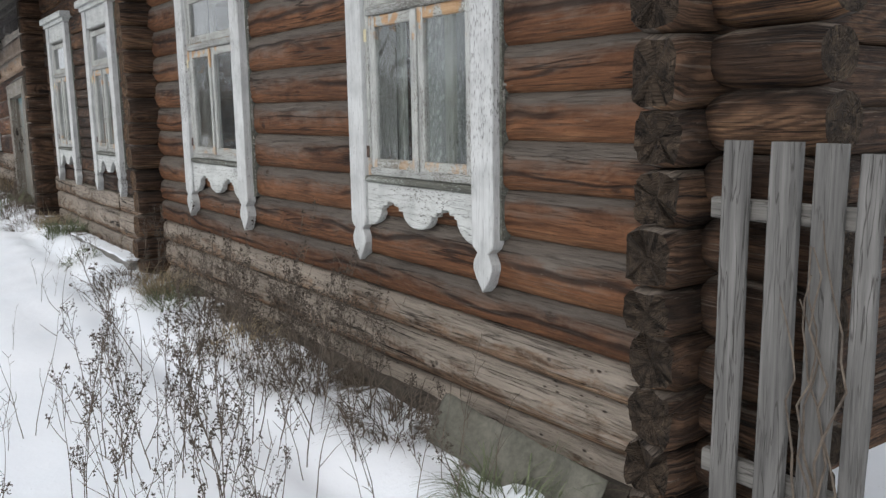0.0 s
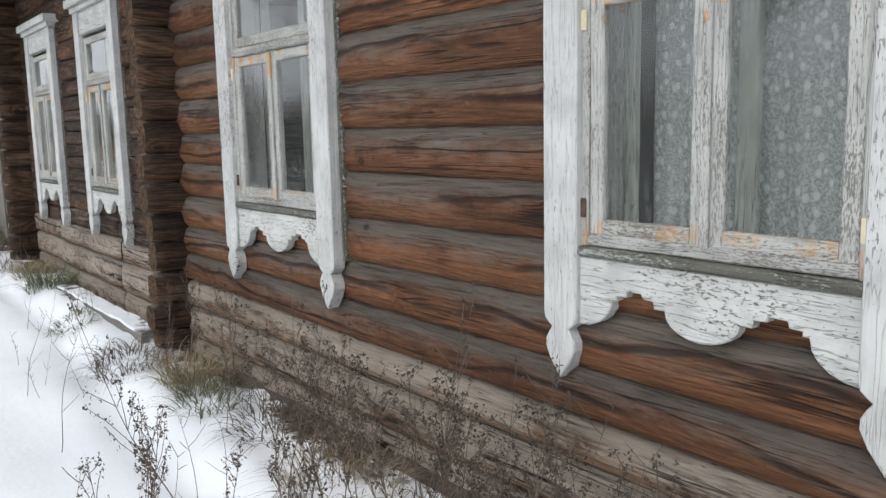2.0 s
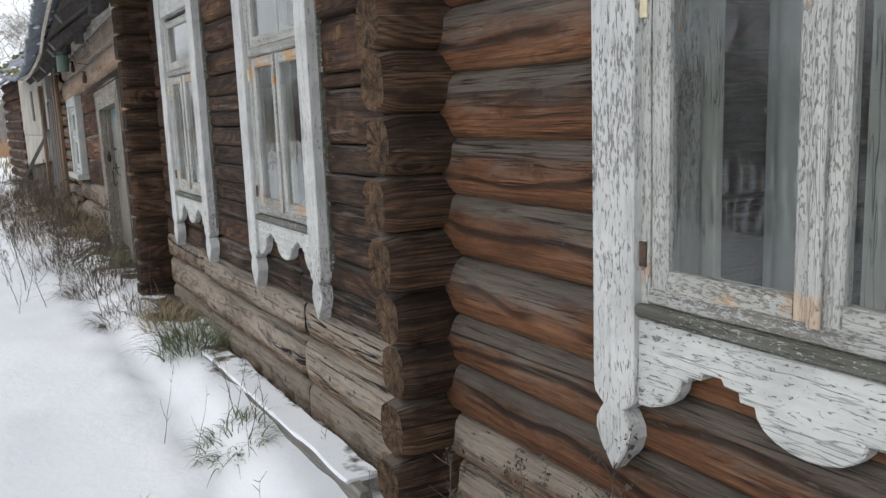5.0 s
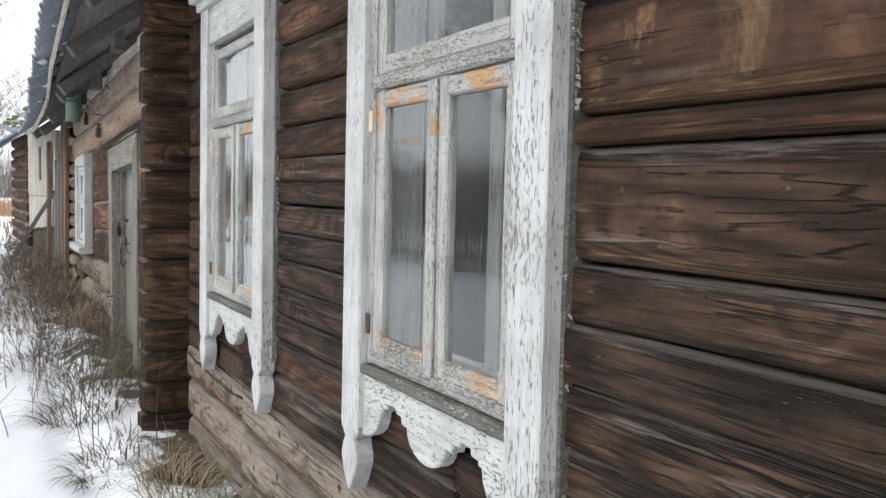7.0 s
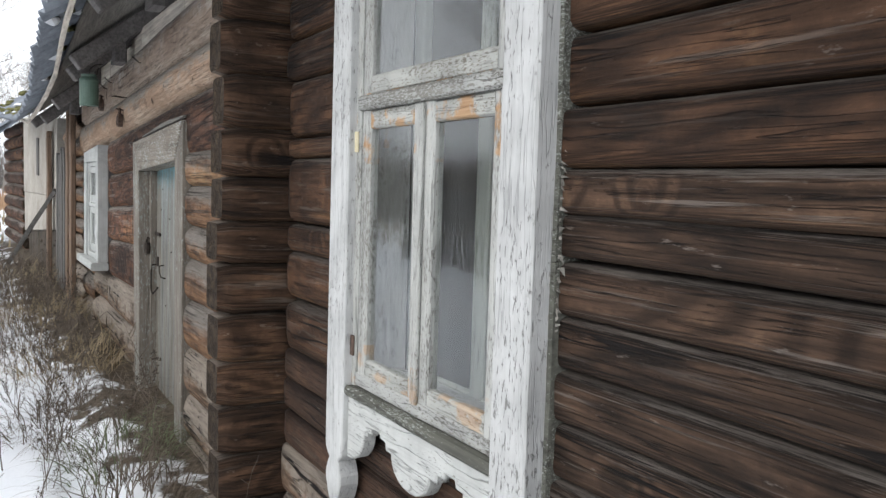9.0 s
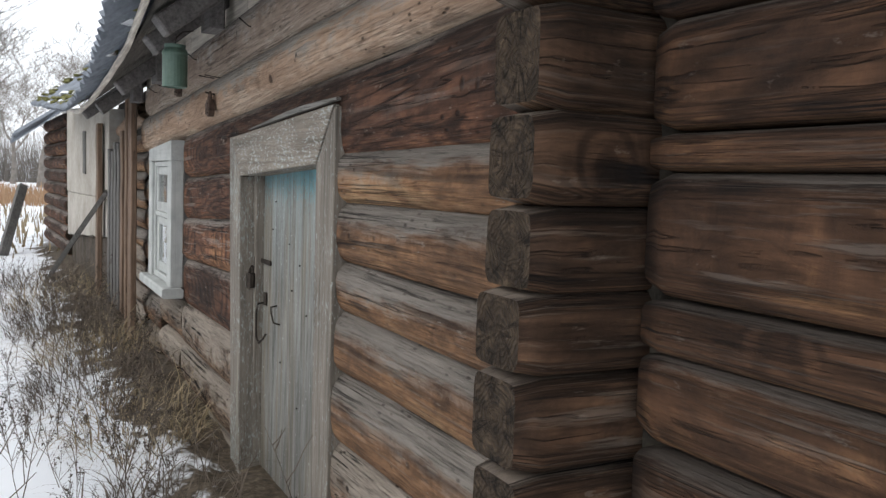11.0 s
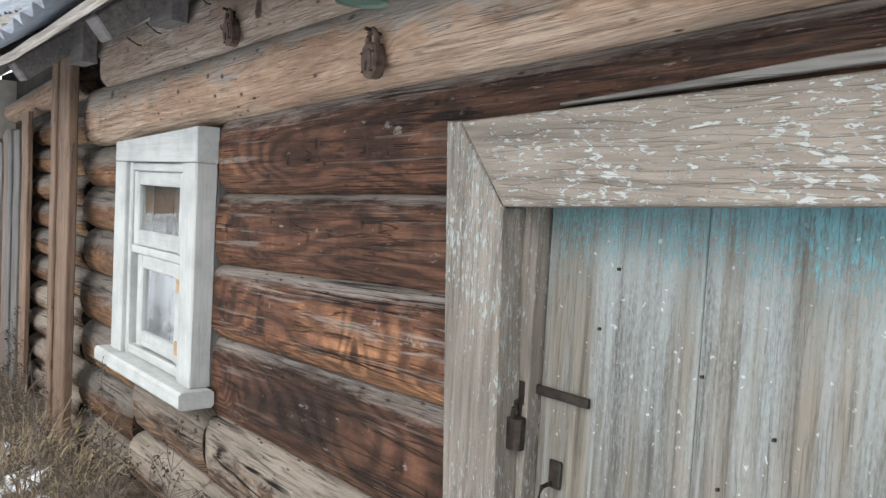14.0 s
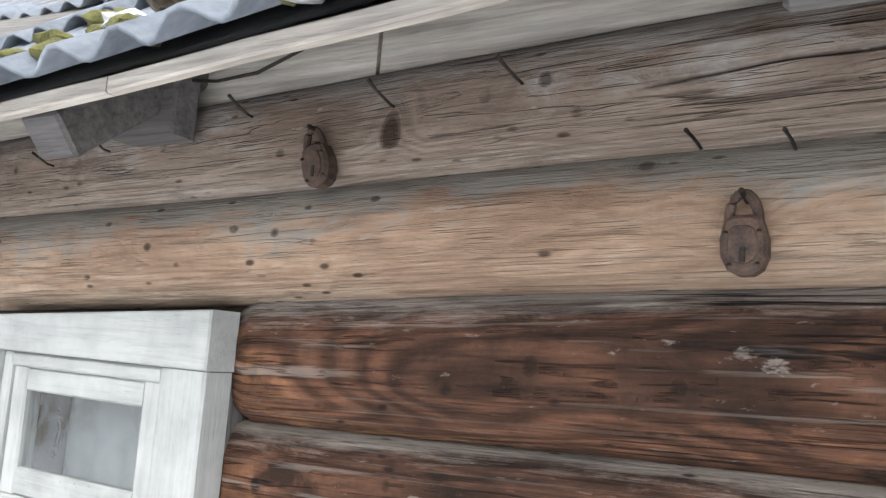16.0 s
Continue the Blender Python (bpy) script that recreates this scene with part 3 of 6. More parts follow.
def board(x0, x1, y0, y1, z0, z1, wob=0.002, chamfer=0.004, step=0.15, seed=0):
    """A board between the given bounds, with eased edges and a slightly uneven run along its longest side."""
    lo, hi = (x0, y0, z0), (x1, y1, z1)
    size = [hi[i] - lo[i] for i in range(3)]
    k = max(range(3), key=lambda i: size[i])
    a, b = [i for i in range(3) if i != k]
    c = min(chamfer, 0.35 * size[a], 0.35 * size[b])
    ring = [(0, c, 0, 0), (0, 0, 0, c), (0, 0, 1, -c), (0, c, 1, 0), (1, -c, 1, 0), (1, 0, 1, -c), (1, 0, 0, c), (1, -c, 0, 0)]
    n = max(1, int(size[k] / step))
    verts, faces = [], []
    for j in range(n + 1):
        t = lo[k] + size[k] * j / n
        da = wob * noise.noise((t * 3.1, seed * 7.3, 1.0))
        db = wob * noise.noise((t * 3.1, seed * 7.3, 9.0))
        for sa, oa, sb, ob_ in ring:
            p = [0.0, 0.0, 0.0]
            p[k] = t
            p[a] = lo[a] + sa * size[a] + oa + da + 0.6 * wob * noise.noise((t * 9.0, seed * 3.1, sa * 5 + sb))
            p[b] = lo[b] + sb * size[b] + ob_ + db + 0.6 * wob * noise.noise((t * 9.0, seed * 3.1, sa * 5 + sb + 20))
            verts.append(p)
    flip = (k == 1)
    for j in range(n):
        for i in range(8):
            q = (j * 8 + i, j * 8 + (i + 1) % 8, (j + 1) * 8 + (i + 1) % 8, (j + 1) * 8 + i)
            faces.append(q if flip else q[::-1])
    first, last = tuple(range(8)), tuple(range(n * 8, n * 8 + 8))
    faces += [first[::-1], last] if flip else [first, last[::-1]]
    return verts, faces


def plate(name, outline, x0, x1, material, parent, label="", bevel=0.004):
    """An upright board cut to an outline of (y, z) points, between x0 and x1."""
    bm = bmesh.new()
    front = [bm.verts.new((x0, y, z)) for y, z in outline]
    rear = [bm.verts.new((x1, y, z)) for y, z in outline]
    f = bm.faces.new(front)
    bm.faces.new(rear[::-1])
    n = len(outline)
    for i in range(n):
        bm.faces.new((front[i], rear[i], rear[(i + 1) % n], front[(i + 1) % n]))
    bmesh.ops.recalc_face_normals(bm, faces=bm.faces[:])
    if bevel:
        bmesh.ops.bevel(bm, geom=f.edges[:], offset=bevel, segments=1, affect="EDGES")
    return part(name, bm, material, parent, label)


def tube(points, radii, sides=6):
    """A bent round rod through the points."""
    verts, faces = [], []
    n = len(points)
    for i, p in enumerate(points):
        p = Vector(p)
        d = Vector(points[min(i + 1, n - 1)]) - Vector(points[max(i - 1, 0)])
        d = d.normalized() if d.length > 1e-9 else Vector((0, 0, 1))
        u = d.orthogonal().normalized() if abs(d.z) > 0.9 else d.cross(Vector((0, 0, 1))).normalized()
        w = d.cross(u)
        for s in range(sides):
            an = 2 * math.pi * s / sides
            verts.append(tuple(p + (u * math.cos(an) + w * math.sin(an)) * radii[i]))
    for i in range(n - 1):
        for s in range(sides):
            faces.append((i * sides + s, i * sides + (s + 1) % sides, (i + 1) * sides + (s + 1) % sides, (i + 1) * sides + s))
    if sides > 3:
        faces.append(tuple(range(sides))[::-1])
        faces.append(tuple(range((n - 1) * sides, n * sides)))
    return verts, faces


LOG_COUNT = [0]


def log(parent, mat, a, b, h0, h1, deep, power=2.0, axis="y", wave=1.0, end=None, rounding=0.03, name="log", label="", hewn=(False, False), decay=0.0):
    """One log from a to b, which are the middles of its front at both ends: (front x, y, z) for a log along y;
    for a log along x they are (x, near y, z), and the near side is its front. h0, h1: its heights; deep: its depth."""
    LOG_COUNT[0] += 1
    seed = LOG_COUNT[0] * 3.77
    A, B = Vector(a), Vector(b)
    length = (B - A).length
    n = max(2, int(length / 0.055)) + 1
    K = 22
    verts, uv = [], []
    for j in range(n):
        t = j / (n - 1)
        s = t * length
        c = A.lerp(B, t)
        h = h0 + (h1 - h0) * t
        d = deep
        cut = min(s, length - s)
        ease = 1.0 if cut > rounding or rounding <= 0 else 0.86 + 0.14 * math.sqrt(max(0.0, 1 - (1 - cut / rounding) ** 2))
        square = 0.0
        if hewn[0]:
            square = max(square, min(1.0, max(0.0, (0.12 - s) / 0.05)))
        if hewn[1]:
            square = max(square, min(1.0, max(0.0, (0.12 - (length - s)) / 0.05)))
        if square > 0:
            ease = 1.0
        pw = power + 1.0 * square
        bow = 0.010 * wave * noise.noise((s * 0.8, seed, 0.0))
        for k in range(K):
            th = -math.pi / 2 + 2 * math.pi * k / K
            cs, sn = math.cos(th), math.sin(th)
            px = math.copysign(abs(cs) ** (2 / pw), cs)
            pz = math.copysign(abs(sn) ** (2 / pw), sn)
            r = 1 + wave * (0.045 * noise.noise((s * 1.3, cs * 1.2 + seed, sn * 1.2)) + 0.022 * noise.noise((s * 5.0, cs * 2.5 + seed, sn * 2.5)))
            r += wave * 0.030 * noise.noise((s * 1.1, seed + 50, th * 5.0)) * (1 if abs(sn) < 0.9 else 0.3)
            r = 1 + (r - 1) * (1 - 0.5 * square)
            off = d / 2 - px * d / 2 * r * ease
            up = pz * h / 2 * (1 + 0.35 * (r - 1)) * ease + bow
            if decay and s < 0.14:
                eat = (1 - s / 0.14) ** 2
                crumb = noise.noise((cs * 2.2 + seed, sn * 2.2, s * 9.0)) + 0.6 * noise.noise((cs * 6.0 + seed, sn * 6.0, s * 30.0))
                off += eat * decay * 0.45 * crumb
                up += eat * decay * 0.45 * noise.noise((cs * 4.0 + seed, sn * 4.0, 31.0 + s * 20.0))
                if axis == "x":
                    verts.append((c.x + eat * decay * (0.5 + crumb), c.y + off, c.z + up))
                    uv.append((s + seed, k / K))
                    continue
            if axis == "y":
                verts.append((c.x + off, c.y, c.z + up))
            else:
                verts.append((c.x, c.y + off, c.z + up))
            uv.append((s + seed, k / K))
    faces, slots, uvs = [], [], []
    for j in range(n - 1):
        for k in range(K):
            k2 = (k + 1) % K
            q = (j * K + k, (j + 1) * K + k, (j + 1) * K + k2, j * K + k2)
            faces.append(q if axis == "x" else q[::-1])
            slots.append(0)
            c4 = [uv[j * K + k], uv[(j + 1) * K + k], (uv[(j + 1) * K][0], (k + 1) / K), (uv[j * K][0], (k + 1) / K)]
            uvs += c4 if axis == "x" else c4[::-1]
    for j, turn in ((0, axis == "y"), (n - 1, axis == "x")):
        mid = len(verts)
        ring = [Vector(verts[j * K + k]) for k in range(K)]
        cen = sum(ring, Vector()) / K
        verts.append(tuple(cen + Vector((0.006 if axis == "x" else 0, 0.006 if axis == "y" else 0, 0)) * (1 if j == 0 else -1)))
        for k in range(K):
            k2 = (k + 1) % K
            tri = (mid, j * K + k, j * K + k2)
            loc = [(0, 0)]
            for q in (ring[k], ring[k2]):
                dlt = q - cen
                loc.append(((dlt.x + dlt.y) * 9.0, dlt.z * 9.0))
            if turn:
                tri, loc = tri[::-1], loc[::-1]
            faces.append(tri)
            slots.append(1)
            uvs += loc
    me = mesh_data(name, verts, faces, [mat, end or END], slots, uvs)
    flags = np.array([s == 0 for s in slots], dtype=bool)
    me.polygons.foreach_set("use_smooth", flags)
    return attach(new(name, me), parent, label)


def pieces(y0, y1, cuts):
    """The stretches of y0..y1 left between the openings."""
    out, at = [], y0
    for c0, c1 in sorted(cuts):
        if c0 > at and c0 < y1:
            out.append((at, c0))
            at = c1
        elif c1 > at and c0 <= at:
            at = c1
    if at < y1 - 0.02:
        out.append((at, y1))
    return out


def lerp(a, b, t):
    return a + (b - a) * t


def log_wall(name, label, y0, y1, face, face1, lines0, lines1, openings, mats, power, wave, deep=0.24, end=None, full=1.12):
    """A wall of level logs along y. lines0, lines1: the joints' heights at y0 and y1. openings: (ya, yb, za, zb)."""
    wall = thing(name, (face, y0, lines0[-1]), label, "wall", kind="structure")
    for i in range(len(lines0) - 1):
        za = 0.5 * (lines0[i] + lines0[i + 1])
        zb = 0.5 * (lines1[i] + lines1[i + 1])
        mid = 0.5 * (za + zb)
        cuts = [(o[0], o[1]) for o in openings if o[2] < mid < o[3]]
        for s0, s1 in pieces(y0, y1, cuts):
            t0, t1 = (s0 - y0) / (y1 - y0), (s1 - y0) / (y1 - y0)
            h0 = lerp(lines0[i] - lines0[i + 1], lines1[i] - lines1[i + 1], t0)
            h1 = lerp(lines0[i] - lines0[i + 1], lines1[i] - lines1[i + 1], t1)
            jut = random.uniform(-0.010, 0.012)
            log(wall, mats(i, mid), (lerp(face, face1, t0) + jut, s0, lerp(za, zb, t0)), (lerp(face, face1, t1) + jut, s1, lerp(za, zb, t1)), h0 * (full if mid > 0.75 else 1.05), h1 * (full if mid > 0.75 else 1.05), deep, power if mid > 0.75 else 4.0, "y", wave, end, hewn=(s0 > y0 + 0.01, s1 < y1 - 0.01))
    return wall


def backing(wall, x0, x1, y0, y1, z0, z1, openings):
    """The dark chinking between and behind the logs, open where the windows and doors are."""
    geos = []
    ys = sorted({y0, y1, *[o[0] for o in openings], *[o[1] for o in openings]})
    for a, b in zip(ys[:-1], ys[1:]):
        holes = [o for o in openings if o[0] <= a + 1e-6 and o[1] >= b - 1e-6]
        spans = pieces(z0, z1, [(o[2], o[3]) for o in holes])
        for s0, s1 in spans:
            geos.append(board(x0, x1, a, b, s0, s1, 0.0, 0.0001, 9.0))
    return solid("chinking", join(*geos), MOSS_AND_HOLE, wall)


# ---- the lie of the land ----
def ground_z(x, y):
    rise = float(np.interp(y, (-8, 0, 6, 9, 12, 16, 22, 40), (0.0, 0.02, 0.10, 0.14, 0.22, 0.33, 0.40, 0.40)))
    near = 1.0 if -6 < y < 30 else max(0.0, 1 - min(abs(y + 6), abs(y - 30)) / 6) if y < -6 or y > 30 else 0
    bank = 0.11 * max(0.0, min(1.0, (x - 0.9) / 0.9)) ** 1.5
    path = 1.40 + 0.06 * math.sin(y * 0.9) + 0.02 * (y - 6)
    groove = -0.05 * math.exp(-((x - path) / 0.10) ** 2) * (1 if y < 12 else max(0, 1 - (y - 12) / 3))
    lip = 0.035 * math.exp(-((x - path - 0.2) / 0.10) ** 2)
    lump = 0.035 * noise.noise((x * 1.1, y * 0.9, 3.0)) + 0.015 * noise.noise((x * 3.5, y * 3.5, 7.0))
    if x > 1.3:
        lump += 0.035 * noise.noise((x * 5.0, y * 4.0, 11.0))
    roll = 0.25 * noise.noise((x * 0.03, y * 0.03, 1.0)) if abs(x) > 12 or y > 40 else 0
    return rise + near * (bank + groove + lip + lump) + roll


def spaced(lo, fine0, fine1, hi, step):
    mid = list(np.arange(fine0, fine1 + 1e-6, step))
    left, right, s, p = [], [], step, fine0
    while p > lo:
        s *= 1.35
        p -= s
        left.append(p)
    s, p = step, mid[-1]
    while p < hi:
        s *= 1.35
        p += s
        right.append(p)
    return left[::-1] + mid + right


def build_ground():
    xs = spaced(-900, -2.5, 2.5, 900, 0.07)
    ys = spaced(-900, 0.2, 20.0, 1200, 0.08)
    verts = [(x, y, ground_z(x, y)) for y in ys for x in xs]
    w = len(xs)
    faces = [(j * w + i, j * w + i + 1, (j + 1) * w + i + 1, (j + 1) * w + i) for j in range(len(ys) - 1) for i in range(w - 1)]
    ob = new("ground", mesh_data("ground", verts, faces, [SNOW], smooth=True))
    tagged(ob, "thin trodden snow over rough winter ground", "ground", kind="structure")


build_ground()

# ---- the dwelling: two log walls with four windows ----
LINES_A = [3.33, 3.13, 2.93, 2.735, 2.54, 2.345, 2.15, 1.95, 1.745, 1.575, 1.384, 1.205, 1.018, 0.80, 0.645, 0.50, 0.31, 0.10]
LINES_A1 = [3.33, 3.13, 2.93, 2.735, 2.54, 2.345, 2.16, 1.965, 1.77, 1.565, 1.385, 1.19, 1.00, 0.84, 0.67, 0.50, 0.30, 0.08]
WIN = {  # near y, far y of the casings' outer edges, front of the casings, casing width
    1: (2.465, 3.585, 1.990, 0.138),
    2: (4.835, 5.985, 1.955, 0.138),
    3: (7.700, 8.685, 1.935, 0.122),
    4: (9.490, 10.485, 1.935, 0.122),
}
OPEN_A = [(WIN[k][0] + 0.05, WIN[k][1] - 0.05, 1.20, 2.44) for k in (1, 2)]
OPEN_B = [(WIN[k][0] + 0.05, WIN[k][1] - 0.05, 1.20, 2.44) for k in (3, 4)]


def mats_a(i, z):
    return LOG_LOW if z < 0.72 else LOG_A


wall_a = log_wall("wall_house_street", "old red-brown round-log wall greyed by rain", 1.62, 6.82, 2.045, 1.995, LINES_A, LINES_A1, OPEN_A, mats_a, 3.5, 1.1)
backing(wall_a, 2.115, 2.23, 1.7, 6.8, 0.1, 3.3, OPEN_A)

LINES_B = [3.33, 3.13, 2.93, 2.735, 2.54, 2.36, 2.19, 2.03, 1.81, 1.757, 1.533, 1.415, 1.295, 1.165, 1.05, 0.93, 0.80, 0.62, 0.40, 0.15]
LINES_B1 = [3.33, 3.13, 2.93, 2.735, 2.54, 2.38, 2.24, 2.10, 1.90, 1.83, 1.60, 1.50, 1.33, 1.15, 1.04, 0.93, 0.80, 0.62, 0.40, 0.15]
LINES_MID = [3.33, 3.13, 2.93, 2.735, 2.54, 2.36, 2.20, 2.035, 1.90, 1.784, 1.693, 1.606, 1.50, 1.395, 1.292, 1.18, 1.09, 0.95, 0.80, 0.62, 0.40, 0.15]


def mats_b(i, z):
    if z < 0.82:
        return LOG_LOW
    return LOG_B_WARM if z > 1.76 or 0.9 < z < 1.1 else LOG_B


wall_b = log_wall("wall_house_street_far", "dark brown hewn-log wall with long drying cracks", 6.9, 8.13, 1.992, 1.992, LINES_B, LINES_B, OPEN_B, lambda i, z: LOG_B_TORN if 1.85 < z < 2.25 and i % 2 == 1 else mats_b(i, z), 8.0, 0.7, 0.2, full=0.98)


def more_courses(wall, y0, y1, lines0, lines1, openings, mats, face, power, wave, deep, full=0.985):
    for i in range(len(lines0) - 1):
        za, zb = 0.5 * (lines0[i] + lines0[i + 1]), 0.5 * (lines1[i] + lines1[i + 1])
        cuts = [(o[0], o[1]) for o in openings if o[2] < 0.5 * (za + zb) < o[3]]
        for s0, s1 in pieces(y0, y1, cuts):
            t0, t1 = (s0 - y0) / (y1 - y0), (s1 - y0) / (y1 - y0)
            jut = random.uniform(-0.006, 0.008)
            h0, h1 = full * (lines0[i] - lines0[i + 1]), full * (lines1[i] - lines1[i + 1])
            log(wall, mats(i, 0.5 * (za + zb)), (face + jut, s0, lerp(za, zb, t0)), (face + jut, s1, lerp(za, zb, t1)), lerp(h0, h1, t0), lerp(h0, h1, t1), deep, power, "y", wave, hewn=(s0 > y0 + 0.01, s1 < y1 - 0.01))


more_courses(wall_b, 8.13, 9.98, LINES_MID, LINES_MID, OPEN_B, mats_b, 1.992, 7.0, 0.8, 0.2, 0.975)
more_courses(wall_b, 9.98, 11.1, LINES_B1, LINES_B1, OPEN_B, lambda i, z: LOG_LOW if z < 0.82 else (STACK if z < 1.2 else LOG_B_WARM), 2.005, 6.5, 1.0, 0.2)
backing(wall_b, 2.075, 2.19, 6.9, 11.15, 0.15, 3.3, OPEN_B)


def log_stack(name, label, front, y0, y1, lines, reach, mat, power=2.6, end=None, jitter=0.02, decay=0.0):
    """Crossing logs of a corner: their sawn ends look out over the street, one above another."""
    stack = thing(name, (front, y0, lines[-1]), label, "log corner", kind="structure")
    for i in range(len(lines) - 1):
        z, h = 0.5 * (lines[i] + lines[i + 1]), lines[i] - lines[i + 1]
        f = front + random.uniform(-jitter, jitter)
        log(stack, mat, (f, y0 + random.uniform(-0.4, 0.4) * jitter, z), (f + reach, y0, z), h * 1.02, h * 1.02, y1 - y0, power, "x", 1.3, end, 0.022, decay=decay)
    return stack


log_stack("corner_logs_near", "dark rotten mossy log ends stacked at the house corner", 1.92, 1.545, 1.745, [3.33, 3.12, 2.91, 2.71, 2.51, 2.31, 2.11, 1.915, 1.719, 1.497, 1.321, 1.149, 0.957, 0.815, 0.634, 0.449, 0.28, 0.10], 2.8, STACK_MID, 3.6, END_ROT, decay=0.045)
log_stack("corner_logs_middle", "dark sawn log ends with star-shaped checks between two walls", 1.80, 6.722, 6.905, [3.33, 3.13, 2.94, 2.75, 2.56, 2.38, 2.20, 2.02, 1.836, 1.645, 1.455, 1.275, 1.09, 0.91, 0.72, 0.53, 0.36, 0.24], 3.5, STACK_MID, 2.6, END_MID)
log_stack("corner_logs_far", "squared dark brown corner logs below the low eave", 1.79, 11.13, 11.30, [3.1, 2.9, 2.70, 2.51, 2.31, 2.12, 1.93, 1.76, 1.60, 1.448, 1.267, 1.094, 0.93, 0.75, 0.58, 0.41, 0.25], 3.5, STACK_MID, 7.0, jitter=0.012)

# short ends of the street logs beyond the near corner
stub = thing("log_ends_beyond_corner", (2.04, 1.2, 0.1), "short weathered log ends jutting past the house corner", "log corner", kind="structure")
for i in range(len(LINES_A) - 1):
    z, h = 0.5 * (LINES_A[i] + LINES_A[i + 1]) - 0.02, LINES_A[i] - LINES_A[i + 1]
    y_end = 1.19 + random.uniform(-0.04, 0.04)
    log(stub, STACK_MID if z < 1.75 else LOG_B_WARM, (2.05, y_end, z), (2.05, 1.56, z), h, h, 0.22, 2.3, "y", 1.0, END, 0.03)


# ---- windows ----
def spear_board(y0, y1, tip, shoulder, top):
    """Outline of a casing board that ends below in a carved spear point."""
    w, c = y1 - y0, 0.5 * (y0 + y1)
    low = [(-0.5, 0.0), (-0.46, -0.022), (-0.34, -0.036), (-0.25, -0.045), (-0.33, -0.06), (-0.43, -0.085), (-0.44, -0.11), (-0.30, -0.15)]
    s = (shoulder - tip) / 0.205
    left = [(c + a * w, shoulder + b * s) for a, b in low]
    right = [(c - a * w, shoulder + b * s) for a, b in low[::-1]]
    return [(y0, top)] + left + [(c, tip)] + right + [(y1, top)]


def apron_outline(y0, y1, low, step, lobe, top):
    """Scalloped lower edge of the board below a window."""
    c, hw = 0.5 * (y0 + y1), 0.5 * (y1 - y0)
    half = [(hw, low)]
    for k in range(1, 6):
        an = math.pi / 2 * k / 5
        half.append((hw - 0.30 * hw * math.sin(an), low + (step - 0.012 - low) * (1 - math.cos(an))))
    half += [(0.66 * hw, step - 0.012), (0.66 * hw, step), (0.58 * hw, step + 0.002), (0.57 * hw, step + 0.018), (0.46 * hw, step + 0.020), (0.44 * hw, step + 0.006), (0.36 * hw, step + 0.004), (0.35 * hw, step - 0.016)]
    for k in range(0, 6):
        an = math.pi / 2 * k / 5
        half.append((0.27 * hw * math.cos(an), step - 0.016 - (step - 0.016 - lobe) * math.sin(an)))
    pts = [(c + a, z) for a, z in half] + [(c - a, z) for a, z in half[::-1]][1:]
    return [(y1, top)] + pts + [(y0, top)]


def ring(x0, x1, y0, y1, z0, z1, w, wob=0.0015, seed=0):
    """The four members of one sash: two stiles and, between them, two rails."""
    stiles = join(board(x0, x1, y0, y0 + w, z0, z1, wob, 0.005, seed=seed), board(x0, x1, y1 - w, y1, z0, z1, wob, 0.005, seed=seed + 1))
    rails = join(board(x0 + 0.002, x1 - 0.002, y0 + w, y1 - w, z0, z0 + w * 1.15, wob, 0.005, seed=seed + 2), board(x0 + 0.002, x1 - 0.002, y0 + w, y1 - w, z1 - w, z1, wob, 0.005, seed=seed + 3))
    return stiles, rails


def sash(parent, name, label, x, y0, y1, z0, z1, w, seed, mats=(None, None)):
    stiles, rails = ring(x, x + 0.034, y0, y1, z0, z1, w, seed=seed)
    ob = solid(name, stiles, mats[0] or SASH_V, parent, label)
    rail = new("rail", mesh_data("rail", rails[0], rails[1], [mats[1] or SASH_H]))
    rail.parent = ob
    pane = new("pane", mesh_data("pane", *board(x + 0.015, x + 0.019, y0 + w * 0.8, y1 - w * 0.8, z0 + w * 0.8, z1 - w * 0.8, 0, 0.0005, 9), [GLASS]))
    pane.parent = ob
    pane.visible_shadow = False
    return ob


